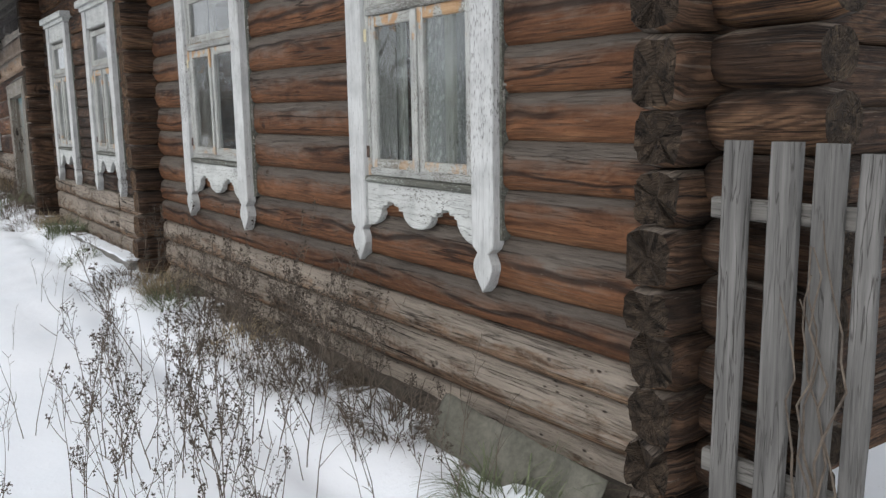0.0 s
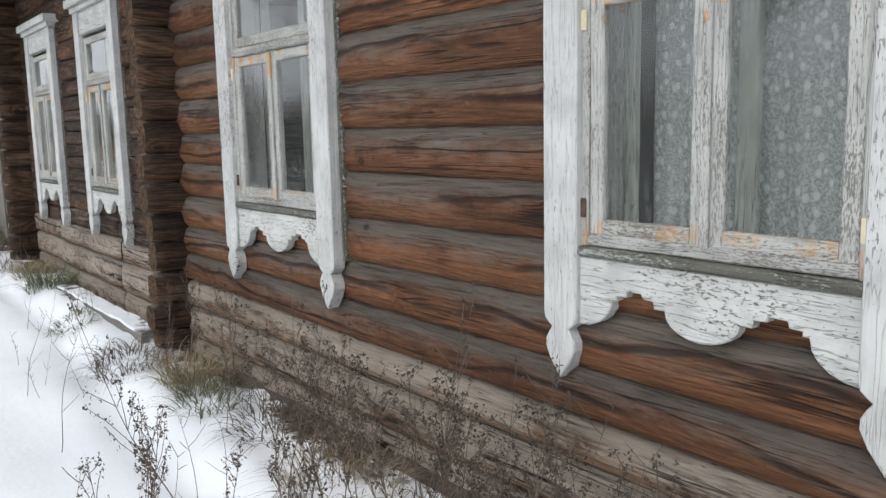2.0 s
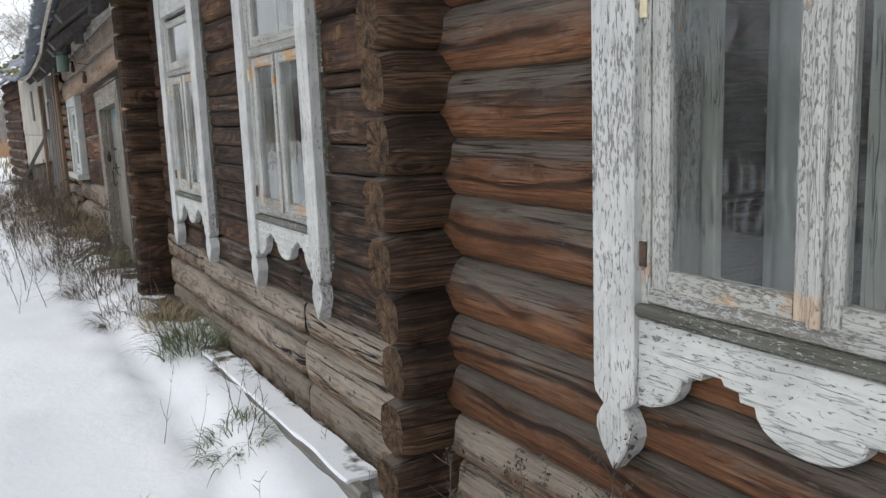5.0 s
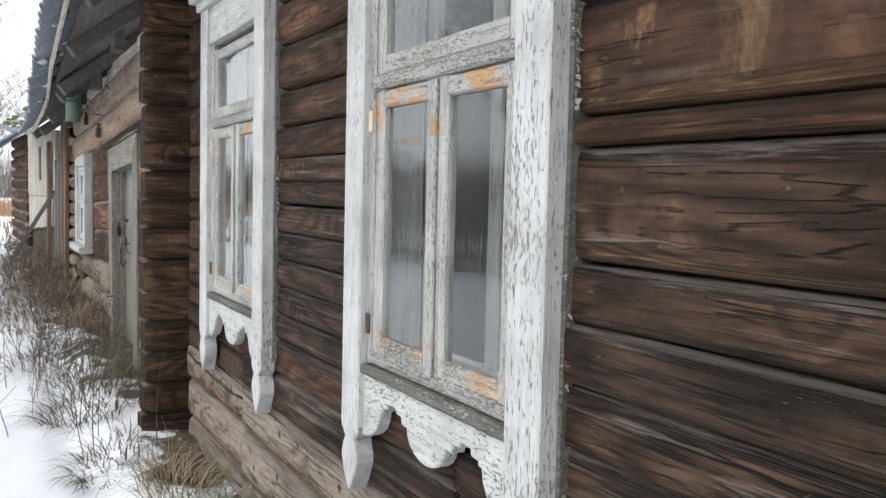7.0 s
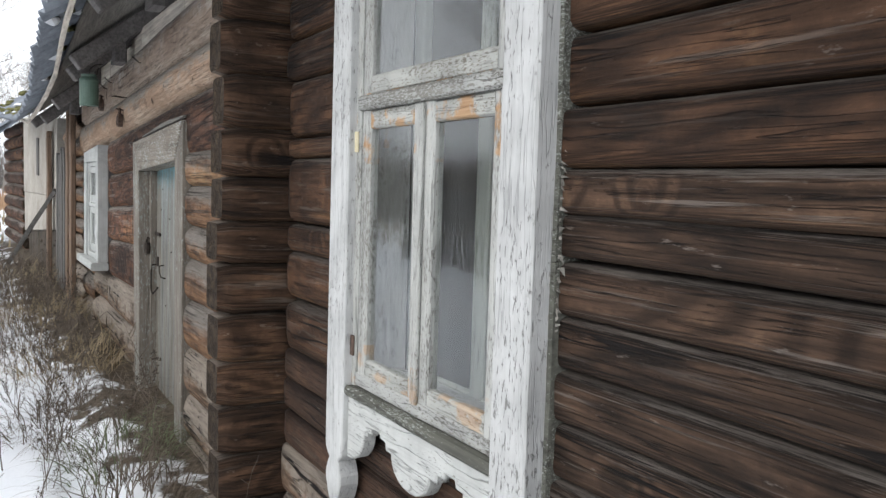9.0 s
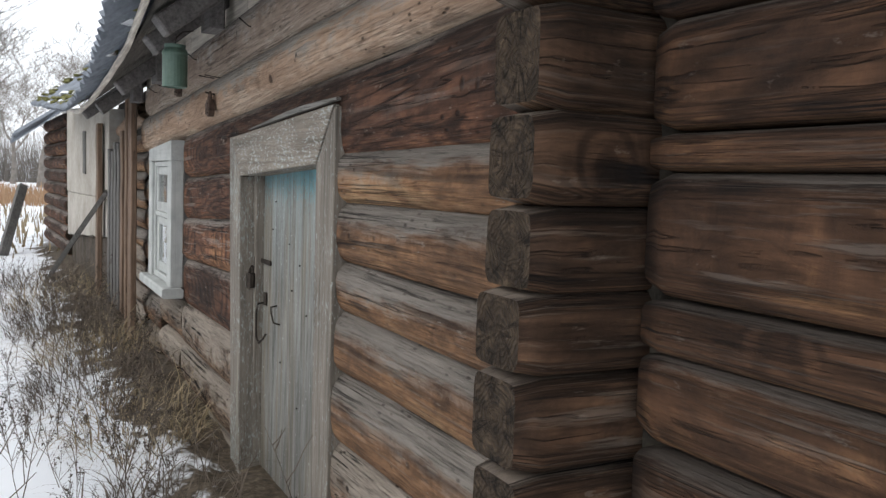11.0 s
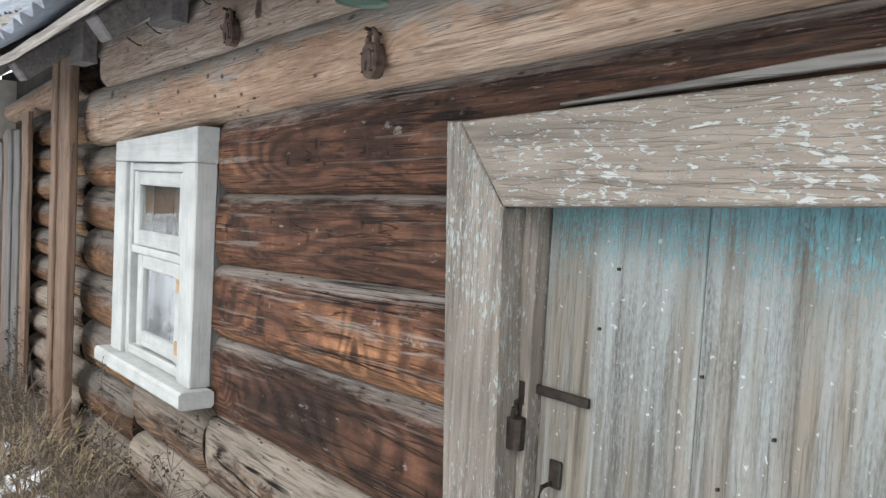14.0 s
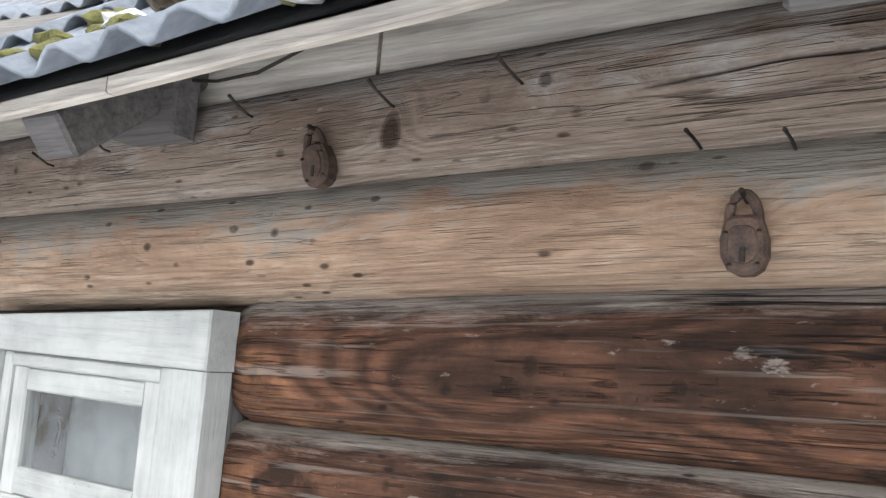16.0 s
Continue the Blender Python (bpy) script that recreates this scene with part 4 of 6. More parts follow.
def window(k, label):
    y0, y1, x, cw = WIN[k]
    w = thing("window_%d" % k, (x, 0.5 * (y0 + y1), 0.785), label, "window", kind="structure")
    tip, sho, ap, top = 0.785, 0.988, (1.175 if k < 3 else 1.145), 2.50
    plate("casing", spear_board(y0, y0 + cw, tip, sho, top), x, x + 0.058, WHITE_V, w, "flaking white casing board ending in a carved spear point")
    plate("casing", spear_board(y1 - cw, y1, tip, sho, top), x, x + 0.058, WHITE_V, w, "flaking white casing board ending in a carved spear point")
    face = 1.992 if k > 2 else lerp(2.045, 1.995, (y0 - 1.62) / 5.2)
    for e0, e1 in ((y0 - 0.010, y0 + 0.05), (y1 - 0.05, y1 + 0.010)):
        solid("side_board", board(min(face - 0.012, x + 0.0585), face + 0.07, e0, e1, 1.0, 2.49, 0.003, 0.003), SILL, w, "narrow grey board behind the casing")
    plate("apron", apron_outline(y0 + cw - 0.003, y1 - cw + 0.003, 0.965, 1.07, 0.985, ap), x + 0.018, x + 0.055, WHITE_H, w, "scalloped white board below the sill")
    a, b = y0 + cw, y1 - cw
    sill = join(board(x + 0.004, x + 0.15, a + 0.002, b - 0.002, ap + 0.001, ap + 0.030, 0.003, 0.008))
    solid("sill", sill, SILL, w, "grey-green weathered sill")
    solid("head", board(x + 0.012, x + 0.06, a + 0.003, b - 0.003, 2.335, 2.50, 0.002), WHITE_H, w)
    solid("cornice", join(board(x - 0.015, x + 0.12, y0 - 0.02, y1 + 0.02, 2.501, 2.54, 0.002), board(x - 0.045, x + 0.12, y0 - 0.05, y1 + 0.05, 2.541, 2.60, 0.002)), WHITE_H, w)
    # fixed frame with its cross bar
    st, ra = ring(x + 0.026, x + 0.19, a - 0.012, b + 0.012, ap + 0.032, 2.36, 0.034, 0.002, k)
    fr = solid("window_frame", st, SASH_V, w, "grey-white fixed frame with peeling paint")
    rail = new("rail", mesh_data("rail", ra[0], ra[1], [CROSS_H]))
    rail.parent = fr
    bar = new("crossbar", mesh_data("crossbar", *board(x + 0.018, x + 0.11, a + 0.022, b - 0.022, 1.945, 1.985, 0.002, 0.006), [CROSS_H]))
    bar.parent = fr
    ia, ib = a + 0.023, b - 0.023
    mid = 0.5 * (ia + ib)
    zb = ap + 0.055
    sash(w, "casement", "peeling casement with orange rust stains", x + 0.032, ia, mid - 0.001, zb, 1.944, 0.050, 3 * k)
    sash(w, "casement", "peeling casement with orange rust stains", x + 0.032, mid + 0.001, ib, zb, 1.944, 0.050, 3 * k + 1)
    solid("cover_strip", board(x + 0.020, x + 0.0315, mid - 0.014, mid + 0.014, zb + 0.01, 1.935, 0.001, 0.003), SASH_V, w)
    sash(w, "fanlight", "peeling upper light", x + 0.032, ia, ib, 1.986, 2.303, 0.045, 3 * k + 2)
    # inner winter sash of the double window
    st, ra = ring(x + 0.205, x + 0.235, ia - 0.03, ib + 0.03, zb - 0.05, 2.33, 0.055, 0.001, 7 + k)
    inner = solid("inner_sash", join(st, ra, board(x + 0.206, x + 0.234, mid - 0.03, mid + 0.03, zb, 2.28, 0.001, 0.004)), INNER, w, "pale green inner winter sash")
    tow_caulking(w, face - 0.004, y0 - 0.011, 1.0, 2.45, -1, 10 + k)
    tow_caulking(w, face - 0.004, y1 + 0.011, 1.0, 2.45, 1, 20 + k)
    # hinges and scraps of paper wedged into the frame
    for yy in (ia - 0.02, ib + 0.02):
        for zz in (zb + 0.09, 1.86):
            solid("hinge", board(x + 0.019, x + 0.0255, yy - 0.016, yy + 0.016, zz - 0.028, zz + 0.028, 0.001, 0.002), PUTTY if (zz > 1.5) == (yy > mid) else RUST, w)
    return w


def tow_caulking(w, x, y, z0, z1, side, seed):
    """Wisps of pale tow that stick out of the gap between a casing and the logs."""
    g = random.Random(seed)
    verts, faces = [], []
    z = z0
    while z < z1:
        if noise.noise((z * 5.5, seed * 1.7, 4.0)) > 0.12:
            ln, h = 0.004 + 0.018 * g.random() ** 3, g.uniform(0.002, 0.009)
            b = len(verts)
            for d in (0.0, 0.004):
                verts += [(x + d, y, z), (x + d, y, z + h), (x + d + g.uniform(-0.004, 0.008), y + side * ln, z + h * 0.5 + g.uniform(-0.016, 0.006))]
            faces += [(b, b + 1, b + 2), (b + 3, b + 5, b + 4), (b, b + 2, b + 5, b + 3), (b + 1, b + 4, b + 5, b + 2)]
        z += g.uniform(0.004, 0.022)
    ob = solid("tow_caulking", (verts, faces), TOW, w, "pale wisps of tow stuffed beside the casing")
    return tagged(ob, "pale wisps of tow stuffed beside the casing", kind="stuff")


window(1, "window in a flaking white carved casing, lace curtain behind")
window(2, "window in a flaking white carved casing on red logs")
window(3, "tall window in a thick flaking white casing on dark wood")
window(4, "tall window in a flaking white casing with a cornice")


def curtain(y0, y1, x, z0, z1, mat, folds, depth, name, label, seed):
    verts, faces = [], []
    n = int((y1 - y0) / 0.012)
    rows = 8
    for j in range(rows + 1):
        z = z0 + (z1 - z0) * j / rows
        for i in range(n + 1):
            y = y0 + (y1 - y0) * i / n
            dx = depth * (math.sin(folds * (y - y0) * 2 * math.pi + seed + 0.3 * math.sin(z * 2)) + 0.5 * noise.noise((y * 9, z, seed)))
            verts.append((x + dx, y, z))
    w = n + 1
    faces = [(j * w + i, j * w + i + 1, (j + 1) * w + i + 1, (j + 1) * w + i) for j in range(rows) for i in range(n)]
    ob = new(name, mesh_data(name, verts, faces, [mat], smooth=True))
    mod = ob.modifiers.new("thickness", "SOLIDIFY")
    mod.thickness = 0.002
    tagged(ob, label, "curtain", "curtains behind the windows")
    return ob


for k, (sel) in {1: "lace", 2: "sides", 3: "sides", 4: "sides"}.items():
    y0, y1, x, cw = WIN[k]
    a, b = y0 + cw + 0.02, y1 - cw - 0.02
    if sel == "lace":
        curtain(a, a + 0.97 * (b - a), 2.29, 1.1, 2.4, LACE, 9, 0.006, "curtain", "thin pale lace curtain hanging inside the window", 1)
    else:
        if k == 2:
            curtain(a, a + 0.14 * (b - a), 2.36, 1.1, 2.4, CURTAIN, 12, 0.012, "curtain", "grey-white cloth curtain drawn to the side", 4 + k)
        curtain(b - 0.13 * (b - a), b, 2.36, 1.1, 2.4, CURTAIN, 12, 0.012, "curtain", "grey-white cloth curtain drawn to the side", 5 + k)

# plain room walls that close the dwelling and block stray light
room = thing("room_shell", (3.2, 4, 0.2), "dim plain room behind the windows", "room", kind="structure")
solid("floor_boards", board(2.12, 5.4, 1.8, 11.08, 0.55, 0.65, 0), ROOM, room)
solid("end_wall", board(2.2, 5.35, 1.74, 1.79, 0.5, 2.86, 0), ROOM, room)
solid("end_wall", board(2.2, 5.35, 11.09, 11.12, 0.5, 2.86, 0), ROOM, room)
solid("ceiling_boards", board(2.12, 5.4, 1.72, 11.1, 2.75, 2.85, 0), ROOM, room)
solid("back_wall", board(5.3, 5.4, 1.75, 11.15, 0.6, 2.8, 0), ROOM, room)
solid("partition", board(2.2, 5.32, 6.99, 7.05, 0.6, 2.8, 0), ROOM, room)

# ---- the low annexe: log wall with a door and a small window ----
DOOR_OPEN = (12.66, 14.02, 0.3, 1.99)
R0 = [2.20, 2.03, 1.90, 1.72, 1.50, 1.325, 1.12, 0.87, 0.62, 0.38, 0.15]
R1 = [2.13, 2.00, 1.897, 1.715, 1.505, 1.33, 1.11, 0.86, 0.61, 0.38, 0.15]
L0 = [1.816, 1.571, 1.288, 0.957, 0.68, 0.42, 0.2]
L1 = [1.77, 1.505, 1.239, 0.946, 0.68, 0.44, 0.2]
F0 = [1.95, 1.755, 1.54, 1.31, 1.06, 0.82, 0.58, 0.36, 0.2]
W5 = (15.45, 16.33, 1.94)


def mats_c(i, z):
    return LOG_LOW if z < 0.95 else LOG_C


wall_c = thing("wall_annexe_street", (2.0, 11.3, 0.15), "orange and dark brown log wall of a low annexe", "wall", kind="structure")
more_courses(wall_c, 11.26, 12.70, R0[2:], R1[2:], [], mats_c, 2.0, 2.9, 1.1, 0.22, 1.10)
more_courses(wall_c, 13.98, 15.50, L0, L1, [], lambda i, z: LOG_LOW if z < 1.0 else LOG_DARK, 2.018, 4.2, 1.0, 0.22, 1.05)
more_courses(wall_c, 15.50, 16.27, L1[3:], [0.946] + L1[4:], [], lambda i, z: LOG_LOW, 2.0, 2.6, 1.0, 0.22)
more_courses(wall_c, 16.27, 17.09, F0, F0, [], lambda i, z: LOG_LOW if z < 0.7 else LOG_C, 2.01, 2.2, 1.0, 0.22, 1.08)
log(wall_c, LOG_DARK, (2.008, 11.26, 2.075), (2.012, 15.47, 1.905), 0.36, 0.28, 0.22, 3.6, "y", 0.8)
log(wall_c, BEAM, (1.970, 11.26, 2.338), (1.968, 16.97, 2.098), 0.19, 0.29, 0.24, 2.8, "y", 1.0, END_PALE, label="pale stripped beam log above the door")
log(wall_c, UPPER, (1.945, 11.26, 2.535), (1.957, 16.70, 2.335), 0.235, 0.235, 0.24, 4.0, "y", 0.9, END_PALE, label="pale stripped upper log")
backing(wall_c, 2.08, 2.17, 11.3, 16.95, 0.15, 2.70, [(12.68, 14.0, 0.1, 1.98), (15.5, 16.25, 1.06, 1.93)])
# pale boards above the upper log, between the rafter feet
for y0, y1 in ((11.4, 12.6), (12.61, 13.8), (13.81, 15.1), (15.11, 15.95), (15.96, 16.8)):
    solid("infill_board", board(1.99, 2.05, y0, y1, 2.47 - 0.02 * (y0 - 11.4), 2.72 - 0.02 * (y0 - 11.4), 0.006, 0.006), PALE_BARE, wall_c, "pale board above the top log")

# door and its heavy casing
door = thing("door_1", (2.0, 13.35, 0.35), "closed plank door with faded turquoise paint and rusty fittings", "door", kind="structure")
x = 1.990
oy0, oy1, iy0, iy1 = 12.632, 14.112, 12.82, 13.905
plate("casing", [(oy1 - 0.11, 0.34), (oy1, 1.985), (oy1 - 0.05, 1.985), (iy1, 1.79), (iy1 - 0.06, 0.34)], x, x + 0.125, CASE_V, door, "heavy weathered casing post")
plate("casing", [(iy0 - 0.03, 0.34), (iy0, 1.842), (oy0 + 0.014, 2.045), (oy0, 2.045), (oy0, 0.34)], x, x + 0.125, CASE_V, door, "heavy weathered casing post")
plate("lintel", [(oy1 - 0.056, 1.983), (oy0 + 0.020, 2.052), (iy0 + 0.006, 1.846), (iy1 - 0.006, 1.794)], x - 0.004, x + 0.125, CASE_H, door, "weathered lintel board with flecks of white paint")
yy = [13.86, 13.46, 13.05, 12.83]
for i in range(3):
    solid("plank", board(2.10 + 0.003 * (i // 2), 2.14, yy[i + 1] + (0.0008, 0.005, 0.004)[i], yy[i] - (0.003, 0.0008, 0.003)[i], 0.37, 1.86, 0.0008, 0.002), DOOR, door, "faded turquoise door plank")
solid("reveal", join(board(2.06, 2.16, 13.862, 13.905, 0.34, 1.85, 0.002), board(2.06, 2.16, 12.81, 12.828, 0.34, 1.85, 0.002)), CASE_V, door)
solid("threshold", board(1.97, 2.15, 12.82, 13.89, 0.26, 0.36, 0.004, 0.012), GREY_H, door)
# near-black sheet added behind the planks to blacken their gaps
solid("back_panel", board(2.165, 2.19, 12.60, 14.10, 0.2, 2.0, 0), MOSS_AND_HOLE, door)
plate("splinter_strip", [(13.75, 2.006), (13.2, 2.036), (12.62, 2.064), (12.62, 2.074), (12.95, 2.070), (13.2, 2.056), (13.45, 2.034), (13.75, 2.010)], 1.985, 2.005, GREY_H, door, "pale splintered strip above the lintel", 0.002)
hasp = solid("hasp", join(board(2.088, 2.097, 13.71, 13.90, 1.376, 1.398, 0.001, 0.003), board(2.060, 2.075, 13.865, 13.90, 1.345, 1.405, 0.001, 0.004)), IRON, door, "rusty hasp")
solid("hook_ring", tube([(2.05 + 0.012 * math.cos(q), 13.88, 1.315 + 0.045 * math.sin(q)) for q in np.linspace(0, 6.28, 14)], [0.006] * 14), IRON, door)
solid("padlock_body", board(2.025, 2.06, 13.850, 13.905, 1.255, 1.325, 0.001, 0.010), IRON, door, "dark rusty padlock")
grip = [(2.095, 13.80, 1.19), (2.06, 13.80, 1.185), (2.055, 13.805, 1.15), (2.055, 13.81, 1.08), (2.055, 13.80, 1.02), (2.06, 13.775, 1.0), (2.075, 13.76, 1.02), (2.09, 13.76, 1.045)]
solid("handle", tube(grip, [0.0055] * len(grip), 8), IRON, door, "bent iron hook handle")
solid("handle_plate", board(2.088, 2.0985, 13.775, 13.81, 1.18, 1.24, 0.002, 0.006), IRON, door)
solid("staple", tube([(2.098, 13.62, 1.20), (2.07, 13.62, 1.195), (2.066, 13.60, 1.17), (2.07, 13.575, 1.13), (2.098, 13.57, 1.12)], [0.004] * 5), IRON, door)
nails = [board(2.094, 2.1, y - 0.003, y + 0.003, z - 0.003, z + 0.003, 0, 0.001) for y, z in ((13.70, 1.55), (13.45, 1.50), (13.30, 1.42), (13.66, 1.68), (13.40, 1.30), (13.20, 1.22), (13.55, 0.95), (13.3, 0.8))]
solid("nail_head", join(*nails), IRON, door)

# small white window
win5 = thing("window_5", (1.94, 15.9, 0.985), "small white-painted window with a cracked vent pane", "window", kind="structure")
y0, y1, x = W5
solid("casing", board(x, x + 0.085, y0, y0 + 0.125, 1.052, 1.875, 0.0015, 0.006), CLEAN_V, win5)
solid("casing", board(x, x + 0.085, y1 - 0.125, y1, 1.052, 1.875, 0.0015, 0.006), CLEAN_V, win5)
for e0, e1 in ((y0 + 0.004, y0 + 0.05), (y1 - 0.05, y1 - 0.004)):
    solid("side_board", board(x + 0.0855, 2.10, e0, e1, 1.05, 1.95, 0.001, 0.003), GREY_V, win5)
plate("head", [(y0, 1.877), (y0, 2.008), (y1, 1.962), (y1, 1.877)], x, x + 0.085, CLEAN_H, win5)
solid("sill", board(x - 0.055, x + 0.08, y0 - 0.045, y1 + 0.045, 0.985, 1.050, 0.002, 0.01), CLEAN_H, win5, "thick white sill")
st, ra = ring(x + 0.02, x + 0.12, y0 + 0.126, y1 - 0.126, 1.052, 1.874, 0.035, 0.001, 5)
fr = solid("window_frame", st, CLEAN_V, win5)
rail = new("rail", mesh_data("rail", ra[0], ra[1], [CLEAN_H]))
rail.parent = fr
a, b = y0 + 0.163, y1 - 0.163
sash(win5, "upper_sash", "", x + 0.03, a, b, 1.525, 1.838, 0.058, 41, (CLEAN_V, CLEAN_H))
solid("crossbar", board(x + 0.025, x + 0.075, a, b, 1.490, 1.523, 0.001), CLEAN_H, win5)
sash(win5, "vent_leaf", "hinged vent leaf with a broken pane", x + 0.022, a, b - 0.09, 1.108, 1.488, 0.055, 43, (CLEAN_V, CLEAN_H))
sash(win5, "lower_sash", "", x + 0.06, a, b, 1.094, 1.489, 0.03, 45, (CLEAN_V, CLEAN_H))
for z in (1.41, 1.17):
    solid("hinge", board(x + 0.012, x + 0.0215, a - 0.022, a + 0.022, z - 0.025, z + 0.025, 0.001, 0.003), BRASS, win5, "tarnished brass hinge")
curtain(a, b, 2.16, 1.08, 1.85, CURTAIN, 8, 0.012, "curtain", "grey-white curtain inside the small window", 9)
# annexe walls added to keep sky light from showing through the window
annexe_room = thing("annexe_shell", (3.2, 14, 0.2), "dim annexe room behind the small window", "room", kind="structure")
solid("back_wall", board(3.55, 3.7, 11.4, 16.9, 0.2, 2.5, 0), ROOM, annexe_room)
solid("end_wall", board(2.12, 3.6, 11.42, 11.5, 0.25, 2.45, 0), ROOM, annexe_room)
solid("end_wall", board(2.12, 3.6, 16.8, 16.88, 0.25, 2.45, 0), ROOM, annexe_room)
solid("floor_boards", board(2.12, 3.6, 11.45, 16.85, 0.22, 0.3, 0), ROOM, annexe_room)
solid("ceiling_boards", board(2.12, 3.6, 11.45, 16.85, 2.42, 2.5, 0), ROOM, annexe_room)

# corner post of the annexe
post = thing("corner_post", (1.9, 16.95, 0.4), "brown weathered plank post at the annexe corner", "post", kind="structure")
solid("post_board", board(1.885, 1.93, 16.86, 17.05, 0.45, 2.46, 0.004, 0.006), BROWN_V, post)
solid("post_board", board(1.87, 1.93, 17.055, 17.13, 0.45, 2.40, 0.004, 0.006), BROWN_V, post)

# gap with round logs, then an upright plank screen
wall_d = thing("wall_shed_street", (2.0, 17.1, 0.3), "round grey-brown logs beside an upright plank screen", "wall", kind="structure")
D0 = [2.13 - 0.165 * i for i in range(12)]
more_courses(wall_d, 17.1, 18.22, D0, D0, [], lambda i, z: LOG_C if z > 1.2 else LOG_LOW, 2.02, 2.0, 1.2, 0.18)
log(wall_d, BEAM, (1.95, 17.1, 2.30), (2.0, 18.9, 2.20), 0.17, 0.14, 0.2, 2.2, "y", 1.0, END_PALE)
solid("chinking", board(2.09, 2.15, 17.0, 19.4, 0.2, 2.5, 0), MOSS_AND_HOLE, wall_d)
screen = thing("plank_screen", (1.95, 18.6, 0.35), "uneven upright grey planks leaning on the shed wall", "plank screen", kind="structure")
for i in range(7):
    yy0 = 17.98 + 0.165 * i
    solid("plank", board(1.955 - 0.01 * (i % 3), 1.985, yy0, yy0 + 0.15, 0.45, 2.13 - 0.03 * i + random.uniform(-0.06, 0.05), 0.006, 0.004), GREY_V if i % 3 else BROWN_V, screen)
solid("plank", board(1.86, 1.91, 19.16, 19.34, 0.42, 2.28, 0.006, 0.006), BROWN_V, screen, "broad brown edge plank")

# ---- the far plastered outhouse ----
out = thing("plastered_outhouse", (1.95, 21, 0.3), "stained lime-plastered outhouse wall with a dark rotten foot", "outhouse", kind="structure")


def along_wall(geo):
    """Lays a straight board along the outhouse's wall, which leans out towards its far end."""
    v, f = geo
    return [(p[0] - 0.047 * (p[1] - 18.85), p[1], p[2] + (0.058 * (p[1] - 18.85) if p[2] > 1.6 else -0.06 * (p[1] - 18.85) if p[2] < 1.3 else 0)) for p in v], f


solid("wall", along_wall(board(1.95, 2.15, 18.92, 22.4, 1.5, 2.42, 0.01, 0.01, 0.1)), PLASTER, out)
solid("wall", along_wall(board(1.96, 2.15, 18.94, 22.38, 1.12, 1.5, 0.02, 0.01, 0.1)), PLASTER, out, "crumbling lower plaster")
solid("base", along_wall(board(2.02, 2.15, 18.94, 22.4, 0.3, 1.12, 0.03, 0.01, 0.1)), EARTH, out, "dark rotten lower wall")
solid("slot", along_wall(board(1.935, 1.955, 20.55, 20.75, 1.65, 2.15, 0.002, 0.004)), GREY_V, out, "grey board let into the plaster")
solid("prop", join(tube([(1.93, 18.98, 1.58), (1.74, 19.5, 1.18), (1.55, 20.1, 0.75), (1.42, 20.5, 0.45)], [0.03, 0.035, 0.035, 0.03], 4)), GREY_V, out, "leaning pinkish plank")
for i in range(10):
    log(out, LOG_DARK, (1.75, 22.42, 2.5 - 0.2 * i), (1.62, 25.5, 2.5 - 0.2 * i), 0.2, 0.2, 0.2, 2.1, "y", 1.0)
solid("leaning_board", tube([(1.30, 25.2, 1.5), (1.0, 24.6, 0.4)], [0.09, 0.09], 4), GREY_V, out)

# ---- roofs ----
EAVE_Y = (10.2, 11.7, 13.0, 14.4, 15.4, 16.5, 17.6, 21.6)


def eave_z(y):
    return float(np.interp(y, EAVE_Y, (2.80, 2.74, 2.53, 2.42, 2.365, 2.30, 2.28, 2.62)))


def eave_x(y):
    return float(np.interp(y, EAVE_Y, (1.40, 1.40, 1.41, 1.48, 1.50, 1.50, 1.50, 1.38)))


def far_x(y):
    return 1.22


def far_z(y):
    return 2.28


